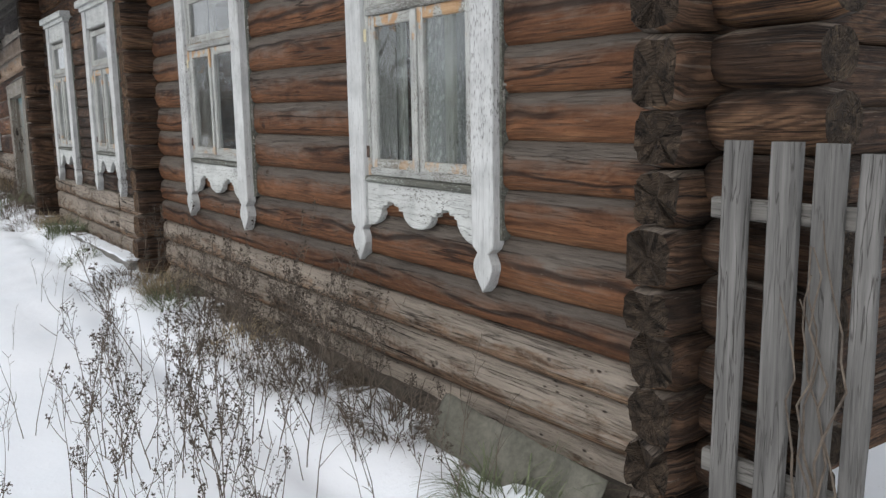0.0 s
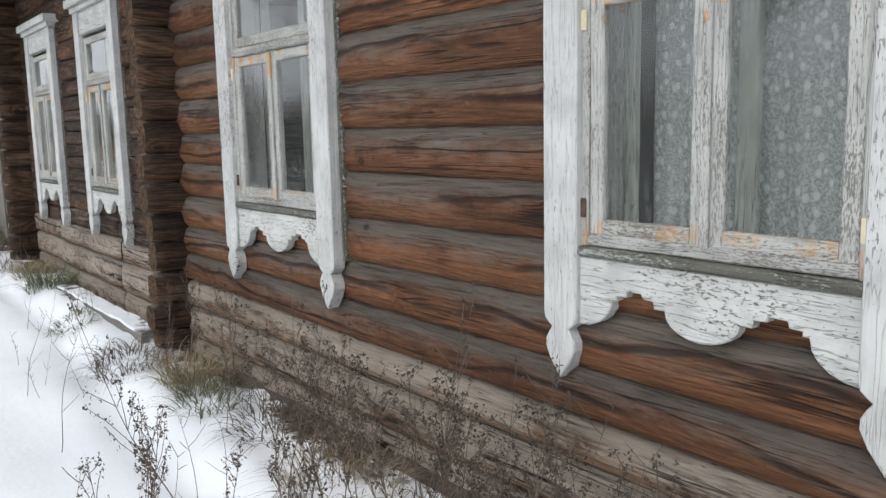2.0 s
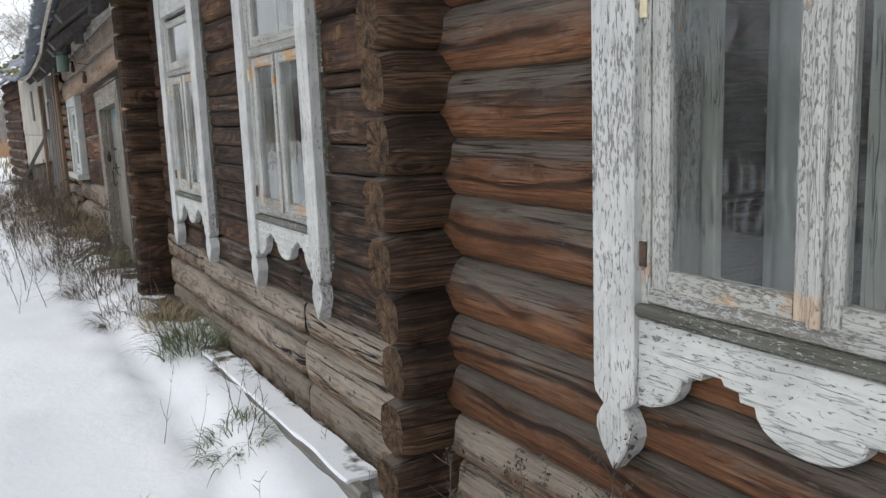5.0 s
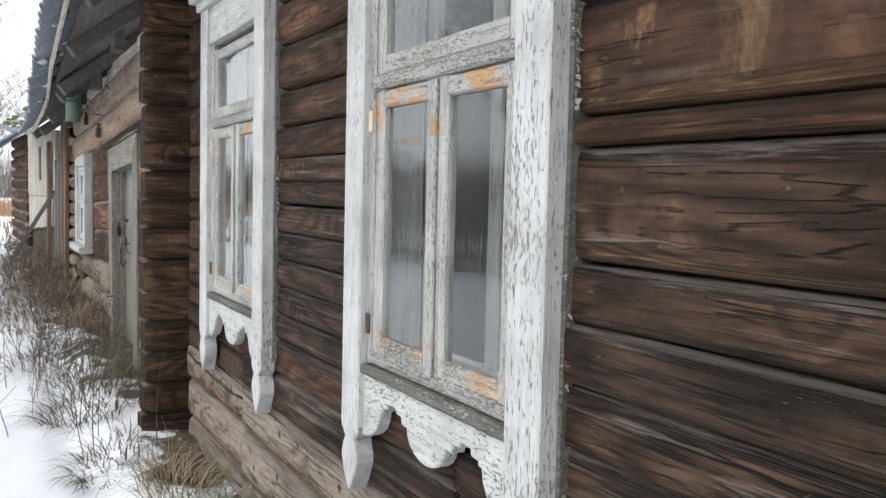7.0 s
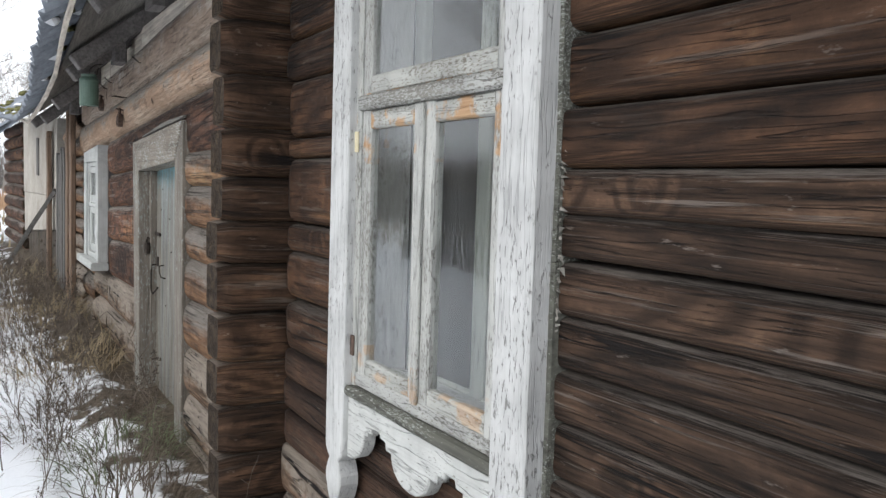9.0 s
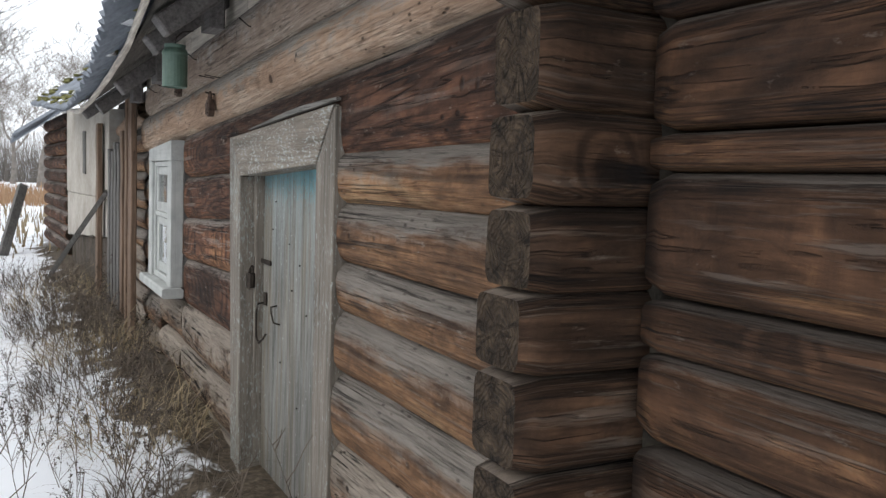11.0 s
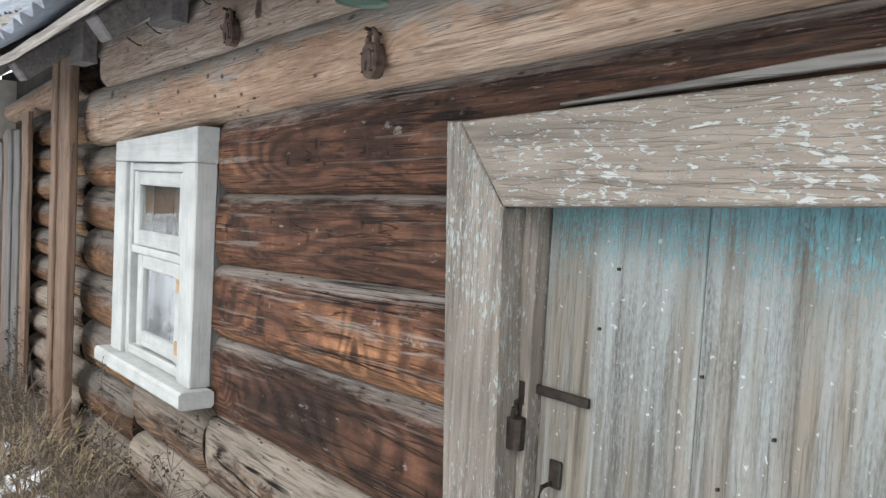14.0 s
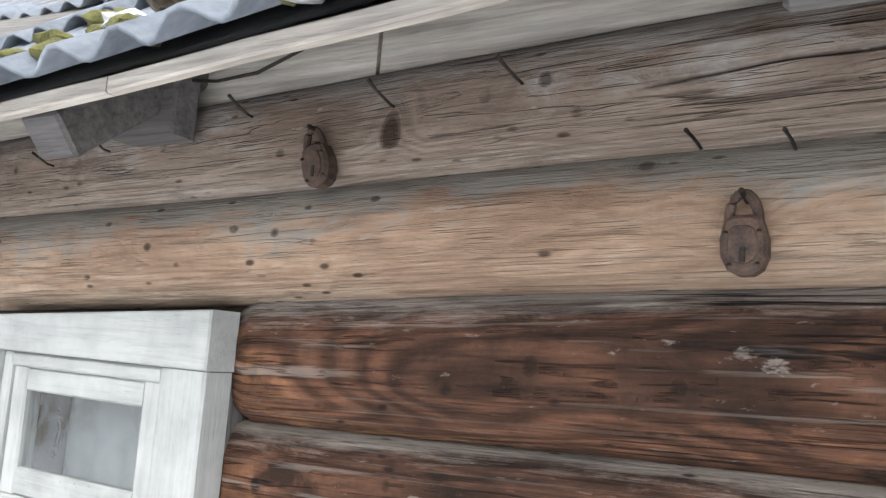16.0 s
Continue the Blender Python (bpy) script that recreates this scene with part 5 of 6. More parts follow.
def slate_roof(name, label, y0, y1, ex, ez, rise, run, rows, tufts):
    """A slope of wavy asbestos sheets that climbs away from the street from the eave (ex, ez)."""
    roof = thing(name, (ex(y0), y0, ez(y0)), label, "roof", kind="structure")
    slope = math.hypot(rise, run)
    n_sheets = int((y1 - y0) / 1.1)
    for r in range(rows):
        s0, s1 = slope * r / rows - 0.05, slope * (r + 1) / rows + 0.05
        for c in range(n_sheets):
            ya, yb = y0 + c * (y1 - y0) / n_sheets, y0 + (c + 1) * (y1 - y0) / n_sheets + 0.05
            cols = 56
            verts, faces = [], []
            drop = random.uniform(-0.012, 0.012)
            slip = random.uniform(-0.02, 0.02)
            for k, s in enumerate((s0 + slip, 0.5 * (s0 + s1), s1)):
                for i in range(cols + 1):
                    y = ya + (yb - ya) * i / cols
                    chip = 0.02 * noise.noise((y * 7.0, r * 3.0, 2.0)) if k == 0 else 0
                    hump = 0.018 * math.sin(2 * math.pi * y / 0.15) + 0.010 * noise.noise((y, s, 5.0))
                    lift = hump + 0.012 * r + drop + (0.03 if k == 0 else 0)
                    verts.append((ex(y) + (s + chip) * run / slope - lift * rise / slope, y, ez(y) + (s + chip) * rise / slope + lift * run / slope))
            w = cols + 1
            for k in range(2):
                faces += [(k * w + i, k * w + i + 1, (k + 1) * w + i + 1, (k + 1) * w + i) for i in range(cols)]
            ob = new("roof_sheet", mesh_data("roof_sheet", verts, faces, [SLATE], smooth=True))
            mod = ob.modifiers.new("thickness", "SOLIDIFY")
            mod.thickness, mod.offset = 0.009, -1
            attach(ob, roof)
    for i in range(tufts):
        y = random.uniform(y0, y1)
        s = abs(random.gauss(0, 0.30)) + 0.02
        if s > slope:
            continue
        c = Vector((ex(y) + s * run / slope - 0.025, y, ez(y) + s * rise / slope + 0.03))
        snowy = random.random() < 0.2
        bm = bmesh.new()
        bmesh.ops.create_icosphere(bm, subdivisions=2, radius=random.uniform(0.025, 0.06))
        for v in bm.verts:
            v.co *= 1 + 0.5 * noise.noise(v.co * 30 + c * 9)
            v.co.z *= 0.45
            v.co.x += v.co.z * 0.3
            v.co += c
        part("snow_patch" if snowy else "moss_tuft", bm, SNOW if snowy else MOSS, roof, "small patch of snow" if snowy else "yellow-green moss tuft")
    return roof


PITCH = 0.78
slate_roof("roof_annexe", "mossy grey wavy slate roof with traces of snow", 10.3, 21.5, eave_x, eave_z, 1.95, 1.95 / PITCH, 4, 170)
slate_roof("roof_far_shed", "sagging grey slate roof of the far shed", 22.3, 28.0, far_x, far_z, 1.2, 1.5, 2, 0)
eaves = thing("eaves_woodwork", (1.6, 14, 2.3), "weathered eave boards and rafter feet under the slate", "eaves", kind="structure")
for y0, y1 in ((10.9, 13.4), (13.4, 15.35), (15.35, 17.0), (17.0, 18.85)):
    v, f = board(0.05, 0.075, y0, y1 - 0.004, -0.016, 0.016, 0.003, 0.004)
    solid("eave_board", ([(p[0] + eave_x(p[1]), p[1], p[2] + eave_z(p[1])) for p in v], f), PALE_BARE, eaves, "weathered pale batten along the eave")
for y in (11.6, 12.58, 13.82, 14.22, 15.655, 16.86, 18.0):
    bm = bmesh.new()
    bmesh.ops.create_cube(bm, size=1.0, matrix=Matrix.Translation((eave_x(y) + 0.14 + 0.6, y, eave_z(y) - 0.035 + 0.6 * PITCH)) @ Matrix.Rotation(-math.atan(PITCH), 4, "Y") @ Matrix.Diagonal((1.5, 0.12, 0.10, 1)))
    bmesh.ops.bevel(bm, geom=bm.edges[:], offset=0.008, segments=1, affect="EDGES")
    part("rafter", bm, TARRED, eaves, "dark weathered rafter foot")
for y in (11.7, 12.9, 14.13, 15.655, 16.72):
    top = eave_z(y) + (1.9 - eave_x(y)) * PITCH - 0.06
    solid("rafter_foot", board(1.865, 1.94, y - 0.10, y + 0.10, top - 0.22, top, 0.004, 0.008), TARRED, eaves, "dark weathered rafter foot")
lv = []
for dz in (0.0, -0.02):
    for y in (10.4, 14.0, 16.5, 21.4):
        lv += [(eave_x(y) + 0.10, y, eave_z(y) + 0.035 + dz), (eave_x(y) + 2.4, y, eave_z(y) + 1.86 + dz)]
solid("roof_lining", (lv, [(0, 2, 3, 1), (2, 4, 5, 3), (4, 6, 7, 5), (8, 9, 11, 10), (10, 11, 13, 12), (12, 13, 15, 14)]), GREY_H, eaves, "grey boards below the slate")

# plain unseen roof above the dwelling; its deep eave shades the wall tops
house_roof = thing("roof_house", (1.5, 1.2, 3.3), "plain unseen grey house roof that shades the log walls", "roof", kind="structure")
bm = bmesh.new()
vs = [bm.verts.new(p) for p in ((1.28, 0.7, 3.16), (1.28, 11.4, 3.16), (4.2, 11.4, 5.2), (4.2, 0.7, 5.2), (7.1, 0.7, 3.16), (7.1, 11.4, 3.16))]
bm.faces.new((vs[0], vs[3], vs[2], vs[1]))
bm.faces.new((vs[3], vs[4], vs[5], vs[2]))
bm.faces.new((vs[0], vs[1], vs[5], vs[4]))
bm.faces.new((vs[0], vs[4], vs[3]))
bm.faces.new((vs[1], vs[2], vs[5]))
part("roof_body", bm, SLATE, house_roof)

# ---- hanging things on the annexe wall ----
can = thing("green_can", (1.715, 14.08, 2.205), "dull green enamel can hung under the eave", "can")


def lathe(profile, at, sides=24):
    verts, faces = [], []
    for r, z in profile:
        for s in range(sides):
            q = 2 * math.pi * s / sides
            verts.append((at[0] + r * math.cos(q), at[1] + r * math.sin(q), at[2] + z))
    for j in range(len(profile) - 1):
        for s in range(sides):
            faces.append((j * sides + s, j * sides + (s + 1) % sides, (j + 1) * sides + (s + 1) % sides, (j + 1) * sides + s))
    return verts, faces


CAN_AT = (1.715, 14.08, 2.205)
solid("body", lathe([(0.001, 0.006), (0.050, 0.006), (0.056, 0.0), (0.058, 0.008), (0.058, 0.15), (0.061, 0.16), (0.058, 0.17), (0.048, 0.185), (0.05, 0.20), (0.002, 0.202)], CAN_AT), GREEN_ENAMEL, can, smooth=False)
solid("wire", tube([(1.715, 14.08, 2.405), (1.72, 14.08, 2.44), (1.75, 14.08, 2.47), (1.80, 14.08, 2.48)], [0.003] * 4, 5), IRON, can)


def padlock(at, tilt):
    lock = thing("padlock", at, "large rusty old padlock hanging from a nail in the log", "padlock", "old padlocks on the log")
    x, y, z = at

    def turned(p, q):
        return (y + p * math.cos(tilt) + q * math.sin(tilt), z + q * math.cos(tilt) - p * math.sin(tilt))

    pts = [(-0.027, -0.012), (-0.034, -0.040), (-0.033, -0.066), (-0.024, -0.086), (-0.010, -0.094), (0.010, -0.094), (0.024, -0.086), (0.033, -0.066), (0.034, -0.040), (0.027, -0.012), (0.014, -0.004), (-0.014, -0.004)]
    plate("body", [turned(*p) for p in pts], x - 0.022, x + 0.012, RUST, lock, bevel=0.006)
    plate("face_plate", [turned(0.62 * p, 0.62 * q - 0.019) for p, q in pts], x - 0.0255, x - 0.0225, RUST, lock, "raised rusty front plate", 0.001)
    arc = [(x - 0.006, *turned(0.021 * math.cos(q), -0.010 + 0.040 * math.sin(q))) for q in np.linspace(-0.35, math.pi + 0.35, 13)]
    solid("shackle", tube(arc, [0.008] * 13, 8), RUST, lock)
    ky, kz = turned(0, -0.062)
    # dark slip on the plate, painted as the hole's inner shade
    solid("keyhole", board(x - 0.0285, x - 0.0258, ky - 0.004, ky + 0.004, kz - 0.014, kz + 0.008, 0, 0.001), MOSS_AND_HOLE, lock)
    for p, q in ((-0.024, -0.03), (0.024, -0.03), (-0.02, -0.078), (0.02, -0.078)):
        ry, rz = turned(p, q)
        solid("rivet", lathe([(0.0045, -0.002), (0.003, 0.002), (0.0005, 0.003)], (x - 0.023, ry, rz), 8), IRON, lock)
    solid("nail", tube([(x + 0.03, y, z + 0.02), (x - 0.03, y, z + 0.03)], [0.004, 0.005], 6), IRON, lock)
    return lock


padlock((1.952, 14.374, 2.192), 0.05)
padlock((1.940, 15.205, 2.352), 0.30)
for y, z, bend in ((15.407, 2.432, 0.03), (15.032, 2.420, 0.035), (14.759, 2.438, 0.03), (14.31, 2.30, 0.004), (14.45, 2.31, 0.004), (15.88, 2.385, 0.03), (13.6, 2.45, 0.03), (16.1, 2.36, 0.02)):
    nail = solid("bent_nail", tube([(1.985, y, z - 0.004), (1.940, y, z), (1.920, y + 0.6 * bend, z + 0.7 * bend), (1.905, y + 0.9 * bend, z + 1.2 * bend)], [0.003, 0.003, 0.003, 0.004], 6), IRON)
    tagged(nail, "thin bent rusty nail driven into the log", "nail", "nails in the logs")
cable = [(1.91, 15.6 - 0.12 * i, 2.52 - 0.05 * math.sin(i * 0.8) + 0.02 * i) for i in range(12)]
wire = solid("wire", tube(cable, [0.004] * 12, 5), IRON)
tagged(wire, "dark sagging wire along the upper log", "wire")

# ---- by the near corner: picket fence, dry creeper, broken slate ----
fence = thing("picket_fence", (2.0, 0.5, 0.05), "silver-grey weathered picket fence beside the house corner", "fence")
for i in range(12):
    y = (1.377, 1.227, 1.108, 1.0)[i] if i < 4 else 1.0 - 0.125 * (i - 3)
    top = 1.405 + random.uniform(-0.012, 0.012) - (0.02 if i == 3 else 0)
    solid("picket", board(1.960 + random.uniform(-0.006, 0.006), 1.985, y - (0.042 if i < 3 else 0.03), y + (0.042 if i < 3 else 0.03), 0.08, top, 0.005, 0.004), GREY_V, fence)
solid("rail", board(1.993, 2.028, -0.2, 1.47, 1.19, 1.25, 0.004, 0.006), GREY_H, fence)
solid("rail", board(1.993, 2.028, -0.2, 1.47, 0.42, 0.49, 0.004, 0.006), GREY_H, fence)
street_fence = thing("picket_fence", (-4.2, 12, 0.1), "dark weathered picket fence along the far side of the street", "fence")
for i in range(110):
    y = 4.0 + 0.165 * i
    gz = ground_z(-4.2, y)
    solid("picket", board(-4.215 + random.uniform(-0.006, 0.006), -4.19, y - 0.045, y + 0.045, gz - 0.05, gz + 1.38 + random.uniform(-0.02, 0.02), 0.0, 0.004, 9.0), GREY_V, street_fence)
for z in (0.45, 1.15):
    solid("rail", board(-4.255, -4.22, 3.9, 22.2, z + 0.1, z + 0.17, 0.004, 0.006, 1.0), GREY_H, street_fence)
vine = thing("dry_creeper", (1.93, 1.05, 0.1), "dry leafless creeper twined round the pickets", "creeper")
for k in range(6):
    y, z, pts = 1.06 + random.uniform(-0.08, 0.1), 0.1, []
    while z < random.uniform(1.0, 1.5):
        pts.append((1.945 + 0.012 * math.sin(z * 9 + k), y, z))
        y += random.uniform(-0.035, 0.035)
        z += 0.07
    if len(pts) > 2:
        solid("stem", tube(pts, [0.005 - 0.003 * i / len(pts) for i in range(len(pts))], 5), DRY_STEM, vine)


def corrugated_piece(name, label, corner, along, down, n_wave, thick, group=""):
    verts, faces = [], []
    cols, rows = 40, 6
    A, D = Vector(along), Vector(down)
    up = A.cross(D).normalized()
    if up.x > 0:
        up = -up
    for j in range(rows + 1):
        for i in range(cols + 1):
            u, v = i / cols, j / rows
            rag = 0.05 * noise.noise((u * 6, 3.0, v * 2)) if j in (0, rows) else 0
            verts.append(tuple(Vector(corner) + A * u + D * (v + rag) + up * (0.03 * math.sin(2 * math.pi * n_wave * u) + 0.02 * noise.noise((u * 3, v * 3, 8.0)))))
    w = cols + 1
    faces = [(j * w + i, j * w + i + 1, (j + 1) * w + i + 1, (j + 1) * w + i) for j in range(rows) for i in range(cols)]
    ob = new(name, mesh_data(name, verts, faces, [DARK_SLATE], smooth=True))
    mod = ob.modifiers.new("thickness", "SOLIDIFY")
    mod.thickness = 0.008
    return tagged(ob, label, "slate sheet", group)


corrugated_piece("broken_slate_sheet", "broken wavy grey slate sheet leaning on the bottom log", (1.90, 1.76, 0.30), (0.03, 0.95, 0.03), (-0.13, -0.02, -0.16), 2.5, 0.03)

plank = solid("snowy_plank", board(1.80, 1.85, 7.1, 9.4, 0.20, 0.29, 0.006, 0.006), GREY_H)
tagged(plank, "long grey plank on edge at the wall foot", "plank")
cap = solid("snow_ridge", board(1.79, 1.93, 7.2, 9.38, 0.285, 0.305, 0.015, 0.009, 0.06), SNOW)
tagged(cap, "strip of snow lying along the plank", "snow")
base = thing("foundation", (2.0, 6, 0.0), "dark earth bank below the bottom logs", "foundation", kind="structure")
solid("bank", board(1.98, 2.3, 1.6, 17.0, -0.1, 0.22, 0.02, 0.03, 0.1), EARTH, base)

# ---- weeds, grass and shrubs ----
def weed_geo(seed, height, heads=True, spread=0.5, branches=9, thick=0.0028):
    rng = random.Random(seed)
    stems, tips = [], []
    lean = Vector((rng.uniform(-0.25, 0.25), rng.uniform(-0.25, 0.25), 1)).normalized()
    pts = [Vector((0, 0, -0.03))]
    for i in range(8):
        lean = (lean + Vector((rng.uniform(-0.12, 0.12), rng.uniform(-0.12, 0.12), 0))).normalized()
        pts.append(pts[-1] + lean * height / 8)
    stems.append(tube([tuple(p) for p in pts], [thick * (1 - 0.09 * i) for i in range(9)], 4))
    for b in range(branches):
        t = rng.uniform(0.3, 1.0) * 7.9
        i = int(t)
        p = pts[i].lerp(pts[min(i + 1, 8)], t - i)
        an = rng.uniform(0, 6.28)
        d = Vector((math.cos(an) * spread, math.sin(an) * spread, rng.uniform(0.5, 1.1))).normalized()
        ln = height * rng.uniform(0.12, 0.34) * (1.15 - t / 11)
        q = [p]
        for k in range(3):
            d = (d + Vector((rng.uniform(-0.2, 0.2), rng.uniform(-0.2, 0.2), 0.1))).normalized()
            q.append(q[-1] + d * ln / 3)
        stems.append(tube([tuple(a) for a in q], [thick * 0.6, thick * 0.55, thick * 0.5, thick * 0.35], 3))
        tips += [q[-1], q[-2], q[2].lerp(q[3], 0.5)]
    tips.append(pts[-1])
    hv, hf = [], []
    if heads:
        for p in tips:
            for k in range(rng.randint(3, 7)):
                c = p + Vector((rng.uniform(-0.012, 0.012), rng.uniform(-0.012, 0.012), rng.uniform(-0.02, 0.018)))
                s = rng.uniform(0.003, 0.009)
                base_i = len(hv)
                for _ in range(4):
                    hv.append(tuple(c + Vector((rng.uniform(-s, s), rng.uniform(-s, s), rng.uniform(-s, s)))))
                hf += [(base_i, base_i + 1, base_i + 2), (base_i, base_i + 2, base_i + 3), (base_i, base_i + 3, base_i + 1), (base_i + 1, base_i + 3, base_i + 2)]
    return join(*stems), (hv, hf)


def plant_weed(name, seed, height, label, **kw):
    stem, head = weed_geo(seed, height, **kw)
    root = thing(name, (0, 0, -50), label, "weed", "dry weeds along the wall")
    ob = new("stem", mesh_data("stem", stem[0], stem[1], [DRY_STEM]))
    ob.parent = root
    if head[0]:
        hd = new("seed_head", mesh_data("seed_head", head[0], head[1], [DRY_HEAD]))
        hd.parent = root
        tagged(hd, kind="stuff")
    return root


kinds = [plant_weed("dry_weed", s, h, "dry brown weed stalk with seed heads standing in snow", branches=br) for s, h, br in ((1, 0.62, 10), (2, 0.5, 12), (3, 0.75, 14), (4, 0.42, 8), (5, 0.85, 16), (6, 0.55, 7))]
sticks = [plant_weed("bare_stalk", 20 + s, h, "thin bare dry stalk standing in the snow", heads=False, branches=5, spread=0.8) for s, h in ((1, 0.5), (2, 0.7), (3, 0.38))]
rng = random.Random(5)


def scatter(models, count, x0, x1, y0, y1, s0, s1, toward_wall=0.0):
    for i in range(count):
        x = x1 - (x1 - x0) * rng.random() ** (1 + toward_wall)
        y = rng.uniform(y0, y1)
        m = Matrix.Translation((x, y, ground_z(x, y))) @ Matrix.Rotation(rng.uniform(0, 6.28), 4, "Z") @ Matrix.Rotation(rng.uniform(-0.25, 0.25), 4, "X") @ Matrix.Scale(rng.uniform(s0, s1), 4)
        copy_thing(rng.choice(models), m)


scatter(kinds, 60, 0.75, 1.85, 2.2, 4.6, 0.7, 1.1, 0.4)
scatter(sticks, 50, 0.6, 1.9, 2.0, 5.0, 0.6, 1.1, 0.5)
scatter(kinds, 20, 0.35, 1.0, 2.1, 3.6, 0.75, 1.1)
scatter(sticks, 20, 0.3, 1.0, 2.2, 4.2, 0.6, 1.0)
scatter(kinds, 40, 1.62, 1.9, 3.0, 6.4, 0.6, 1.0)
scatter(sticks, 22, 1.3, 1.85, 5.2, 8.5, 0.5, 0.9, 0.4)
scatter(sticks, 14, 0.2, 1.2, 5.5, 8.0, 0.5, 0.9)
scatter(kinds, 105, 0.95, 1.66, 11.6, 19.0, 0.65, 1.05, 0.3)
scatter(sticks, 60, 0.9, 1.85, 11.0, 19.0, 0.7, 1.4, 0.3)
for o in kinds + sticks:
    for q in list(o.children):
        bpy.data.objects.remove(q)
    bpy.data.objects.remove(o)


def grass_tuft(name, label, at, radius, n, h0, h1, mat, fall=0.6, seed=1):
    g = random.Random(seed)
    verts, faces = [], []
    for i in range(n):
        an, r = g.uniform(0, 6.28), radius * math.sqrt(g.random())
        x, y = at[0] + r * math.cos(an), at[1] + r * math.sin(an) * 1.4
        p = Vector((x, y, ground_z(x, y) - 0.02))
        out_an = an + g.uniform(-1.2, 1.2)
        d = Vector((math.cos(out_an) * fall * g.random(), math.sin(out_an) * fall * g.random(), 1)).normalized()
        h, w = g.uniform(h0, h1), g.uniform(0.0018, 0.0045)
        side = Vector((-math.sin(out_an + g.uniform(-1, 1)), math.cos(out_an), 0)) * w
        b = len(verts)
        steps = 5
        for k in range(steps + 1):
            t = k / steps
            verts += [tuple(p - side * (1 - t * 0.9)), tuple(p + side * (1 - t * 0.9))]
            p = p + d * h / steps
            d = (d + Vector((math.cos(out_an) * 0.22 * fall, math.sin(out_an) * 0.22 * fall, -0.30 * fall))).normalized()
        faces += [(b + 2 * k, b + 2 * k + 1, b + 2 * k + 3, b + 2 * k + 2) for k in range(steps)]
    ob = new(name, mesh_data(name, verts, faces, [mat]))
    return tagged(ob, label, "grass", "grass tufts at the wall", kind="stuff")


TUFTS = (
    (1.78, 6.15, 0.16, 320, 0.15, 0.36, STRAW, 0.9), (1.70, 5.75, 0.16, 200, 0.12, 0.30, GREEN_GRASS, 1.0), (1.62, 6.75, 0.20, 260, 0.12, 0.34, DRY_STEM, 1.2),
    (1.80, 9.55, 0.20, 380, 0.18, 0.42, GREEN_GRASS, 1.1), (1.78, 10.25, 0.16, 240, 0.15, 0.38, STRAW, 1.0), (1.60, 8.05, 0.16, 200, 0.08, 0.22, GREEN_GRASS, 1.4),
    (1.72, 2.05, 0.16, 240, 0.12, 0.32, GREEN_GRASS, 1.0), (1.78, 2.9, 0.2, 240, 0.15, 0.34, DRY_STEM, 1.1), (1.72, 3.7, 0.22, 260, 0.15, 0.34, DRY_STEM, 1.1),
    (1.75, 4.5, 0.22, 260, 0.12, 0.30, STRAW, 1.1), (1.80, 5.2, 0.18, 200, 0.12, 0.28, DRY_STEM, 1.1), (1.60, 10.9, 0.2, 240, 0.10, 0.30, DRY_STEM, 1.3),
    (1.62, 11.9, 0.3, 460, 0.2, 0.5, DRY_STEM, 1.2), (1.70, 12.6, 0.25, 320, 0.2, 0.45, GREEN_GRASS, 1.2), (1.55, 13.4, 0.35, 460, 0.2, 0.5, DRY_STEM, 1.3),
    (1.65, 14.6, 0.35, 520, 0.25, 0.6, STRAW, 1.2), (1.50, 15.6, 0.4, 620, 0.25, 0.65, DRY_STEM, 1.3), (1.60, 16.6, 0.4, 620, 0.3, 0.7, STRAW, 1.2),
    (1.45, 17.8, 0.45, 620, 0.3, 0.75, DRY_STEM, 1.2), (1.5, 19.2, 0.5, 620, 0.3, 0.8, STRAW, 1.2), (1.3, 20.8, 0.5, 520, 0.3, 0.8, DRY_STEM, 1.2),
)
for i, (x, y, r, n, h0, h1, mat, fall) in enumerate(TUFTS):
    word = {"straw_grass": "straw-coloured dry", "frosted_green_grass": "dull green frosted", "dry_weed_stem": "brown withered"}[mat.name]
    n = n if y < 11.5 else int(0.65 * n)
    grass_tuft("grass_tuft", word + " grass tuft at the foot of the log wall", (x, y), r, n, h0, h1, mat, fall, 100 + i)


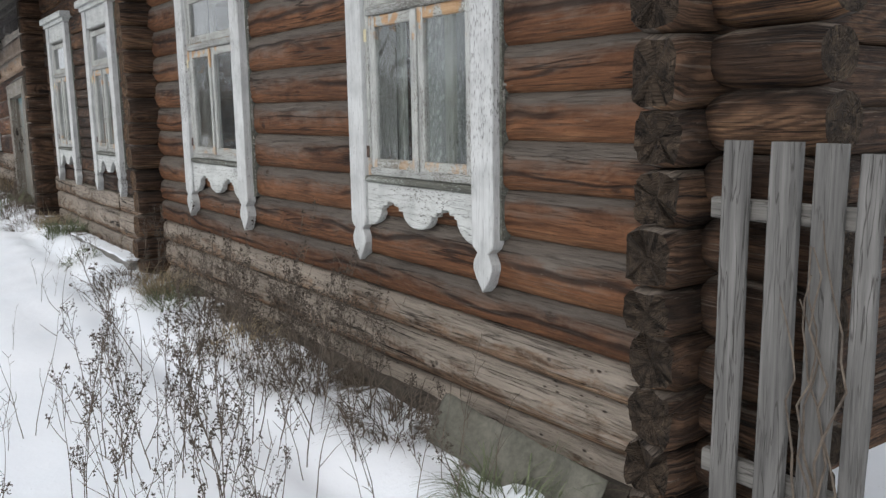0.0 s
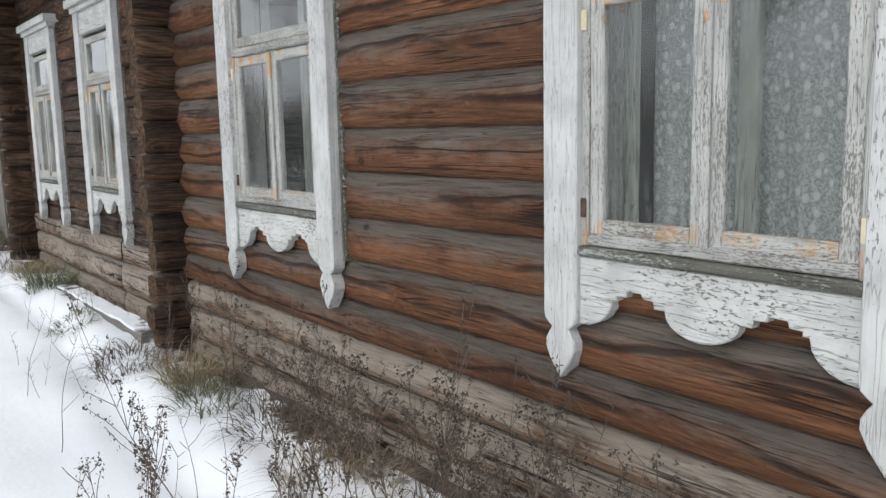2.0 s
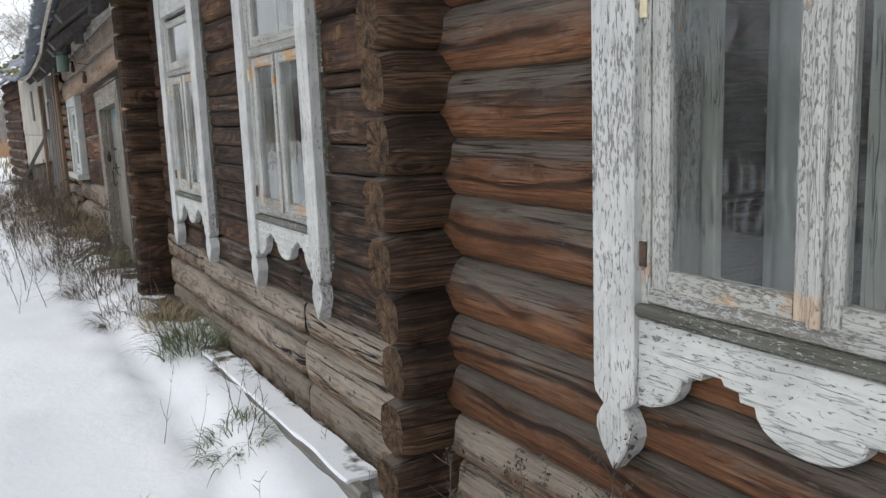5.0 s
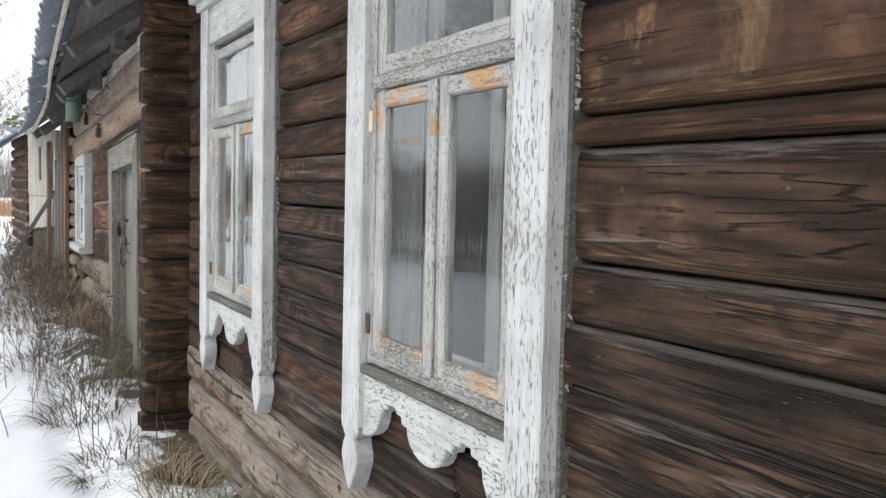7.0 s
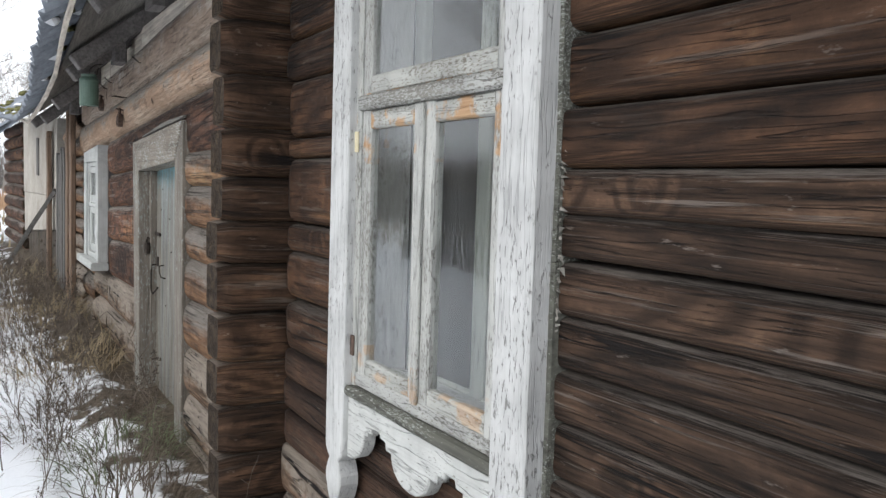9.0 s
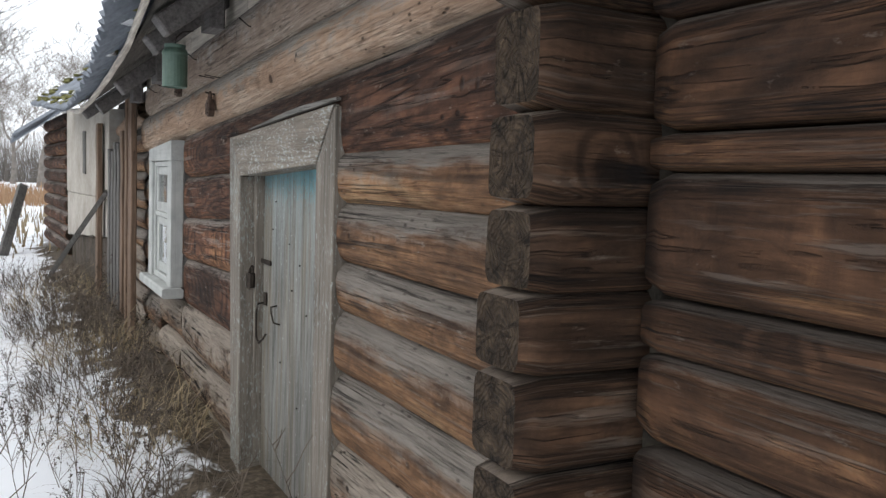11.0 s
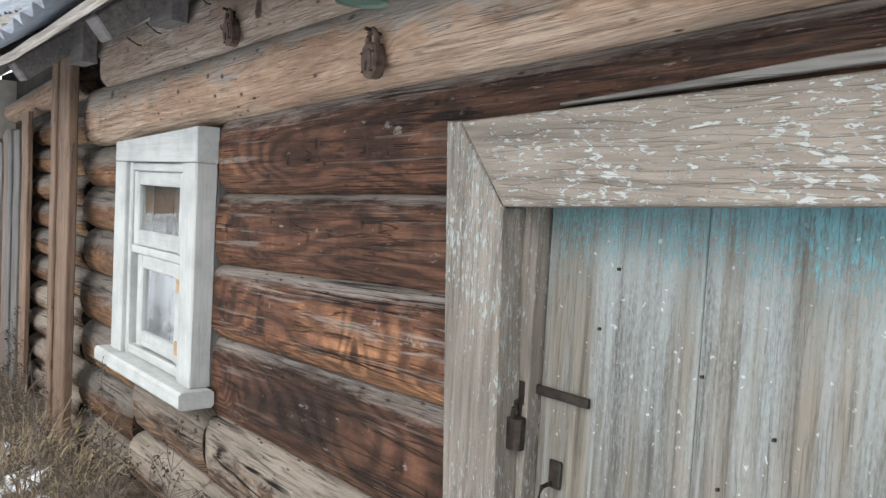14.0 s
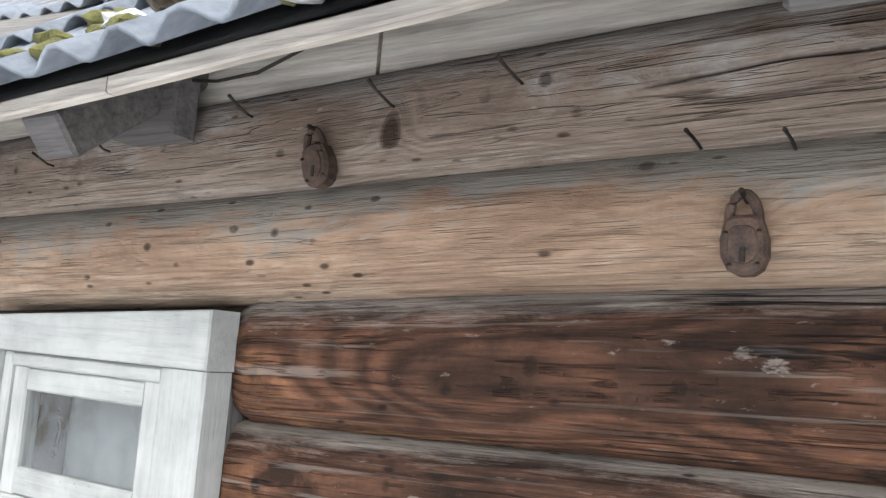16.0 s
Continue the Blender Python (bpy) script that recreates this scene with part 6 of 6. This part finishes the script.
# ---- distance: bare trees, reeds, hedge line ----
def bare_tree(name, label, height, seed, at, spread=1.0, depth=6):
    g = random.Random(seed)
    limbs, twigs = [], []

    def grow(p, d, length, r, level):
        pts, rad = [p], [r]
        n = 4 if level < 3 else 3
        for k in range(n):
            d = (d + Vector((g.uniform(-0.22, 0.22), g.uniform(-0.22, 0.22), g.uniform(-0.06, 0.16)))).normalized()
            p = p + d * length / n
            pts.append(p)
            rad.append(r * (1 - 0.42 * (k + 1) / n))
        geo = tube([tuple(q) for q in pts], rad, 7 if level < 2 else 4 if level < 4 else 3)
        (limbs if level < 3 else twigs).append(geo)
        if level >= depth:
            return
        kids = g.randint(3, 4) if level < 4 else g.randint(2, 3)
        for c in range(kids):
            i = g.randint(2, n) if level else g.randint(2, n)
            an = g.uniform(0, 6.28)
            side = Vector((math.cos(an), math.sin(an), g.uniform(-0.1, 0.5)))
            nd = (d * 0.7 + side * g.uniform(0.5, 1.0) * spread).normalized()
            grow(pts[i], nd, length * g.uniform(0.55, 0.8), max(0.006, rad[i] * g.uniform(0.5, 0.72)), level + 1)

    grow(Vector((0, 0, -0.2)), Vector((0, 0, 1)), height * 0.33, height * 0.022, 0)
    tree = thing(name, at, label, "tree", "bare trees in the distance")
    v, f = join(*limbs)
    a = new("trunk", mesh_data("trunk", v, f, [BARK], smooth=True))
    a.parent = tree
    v, f = join(*twigs)
    b = new("crown", mesh_data("crown", v, f, [BARK]))
    b.parent = tree
    return tree


t1 = bare_tree("bare_tree", "leafless grey apple tree standing in snow", 9.5, 3, (0.5, 33, ground_z(0.5, 33)), 1.1, 7)
t2 = bare_tree("bare_tree", "leafless grey tree with fine twigs", 10.0, 8, (-1.4, 37, ground_z(-1.4, 37)), 1.0, 7)
t3 = bare_tree("bare_tree", "leafless grey tree with spreading crown", 8.5, 12, (-7, 52, ground_z(-7, 52)), 1.0)
for m in range(16):
    x, y = rng.uniform(-45, 12), rng.uniform(60, 110)
    copy_thing(rng.choice((t1, t2, t3)), Matrix.Translation((x, y, ground_z(x, y))) @ Matrix.Rotation(rng.uniform(0, 6.28), 4, "Z") @ Matrix.Scale(rng.uniform(0.8, 1.5), 4))
for x, y in ((-12, 12), (-16, 4), (-14, 20), (-20, -4), (-11, 26)):
    copy_thing(rng.choice((t1, t2, t3)), Matrix.Translation((x, y, ground_z(x, y))) @ Matrix.Rotation(rng.uniform(0, 6.28), 4, "Z") @ Matrix.Scale(rng.uniform(0.8, 1.2), 4))


def reeds(name, label, x0, x1, y0, y1, n, h0, h1, seed, mat):
    g = random.Random(seed)
    verts, faces = [], []
    for i in range(n):
        x, y = g.uniform(x0, x1), g.uniform(y0, y1)
        z, h = ground_z(x, y) - 0.05, g.uniform(h0, h1)
        w, an = g.uniform(0.01, 0.03), g.uniform(0, 3.14)
        lx, ly = g.uniform(-0.2, 0.2) * h, g.uniform(-0.2, 0.2) * h
        b = len(verts)
        dx, dy = w * math.cos(an), w * math.sin(an)
        verts += [(x - dx, y - dy, z), (x + dx, y + dy, z), (x + lx + dx * 0.6, y + ly + dy * 0.6, z + h * 0.7), (x + lx - dx * 0.6, y + ly - dy * 0.6, z + h * 0.7), (x + 1.5 * lx, y + 1.5 * ly, z + h)]
        faces += [(b, b + 1, b + 2, b + 3), (b + 3, b + 2, b + 4)]
    ob = new(name, mesh_data(name, verts, faces, [mat]))
    return tagged(ob, label, "reeds", kind="stuff")


reeds("dry_reeds", "rust-brown belt of dry reeds across the snowfield", -30, 6, 44, 52, 9000, 0.5, 1.0, 4, REED)
reeds("field_grass", "sparse dry grass poking through the snow", -14, 3, 24, 40, 2500, 0.15, 0.45, 6, STRAW)
reeds("shrub_belt", "dense grey-brown leafless shrubs across the snowy street", -18, -10, -12, 70, 9000, 1.6, 3.4, 11, DRY_STEM)
reeds("hedge_line", "grey hedge line along the far edge of the field", -70, 40, 95, 105, 14000, 2.5, 6.0, 7, BARK)
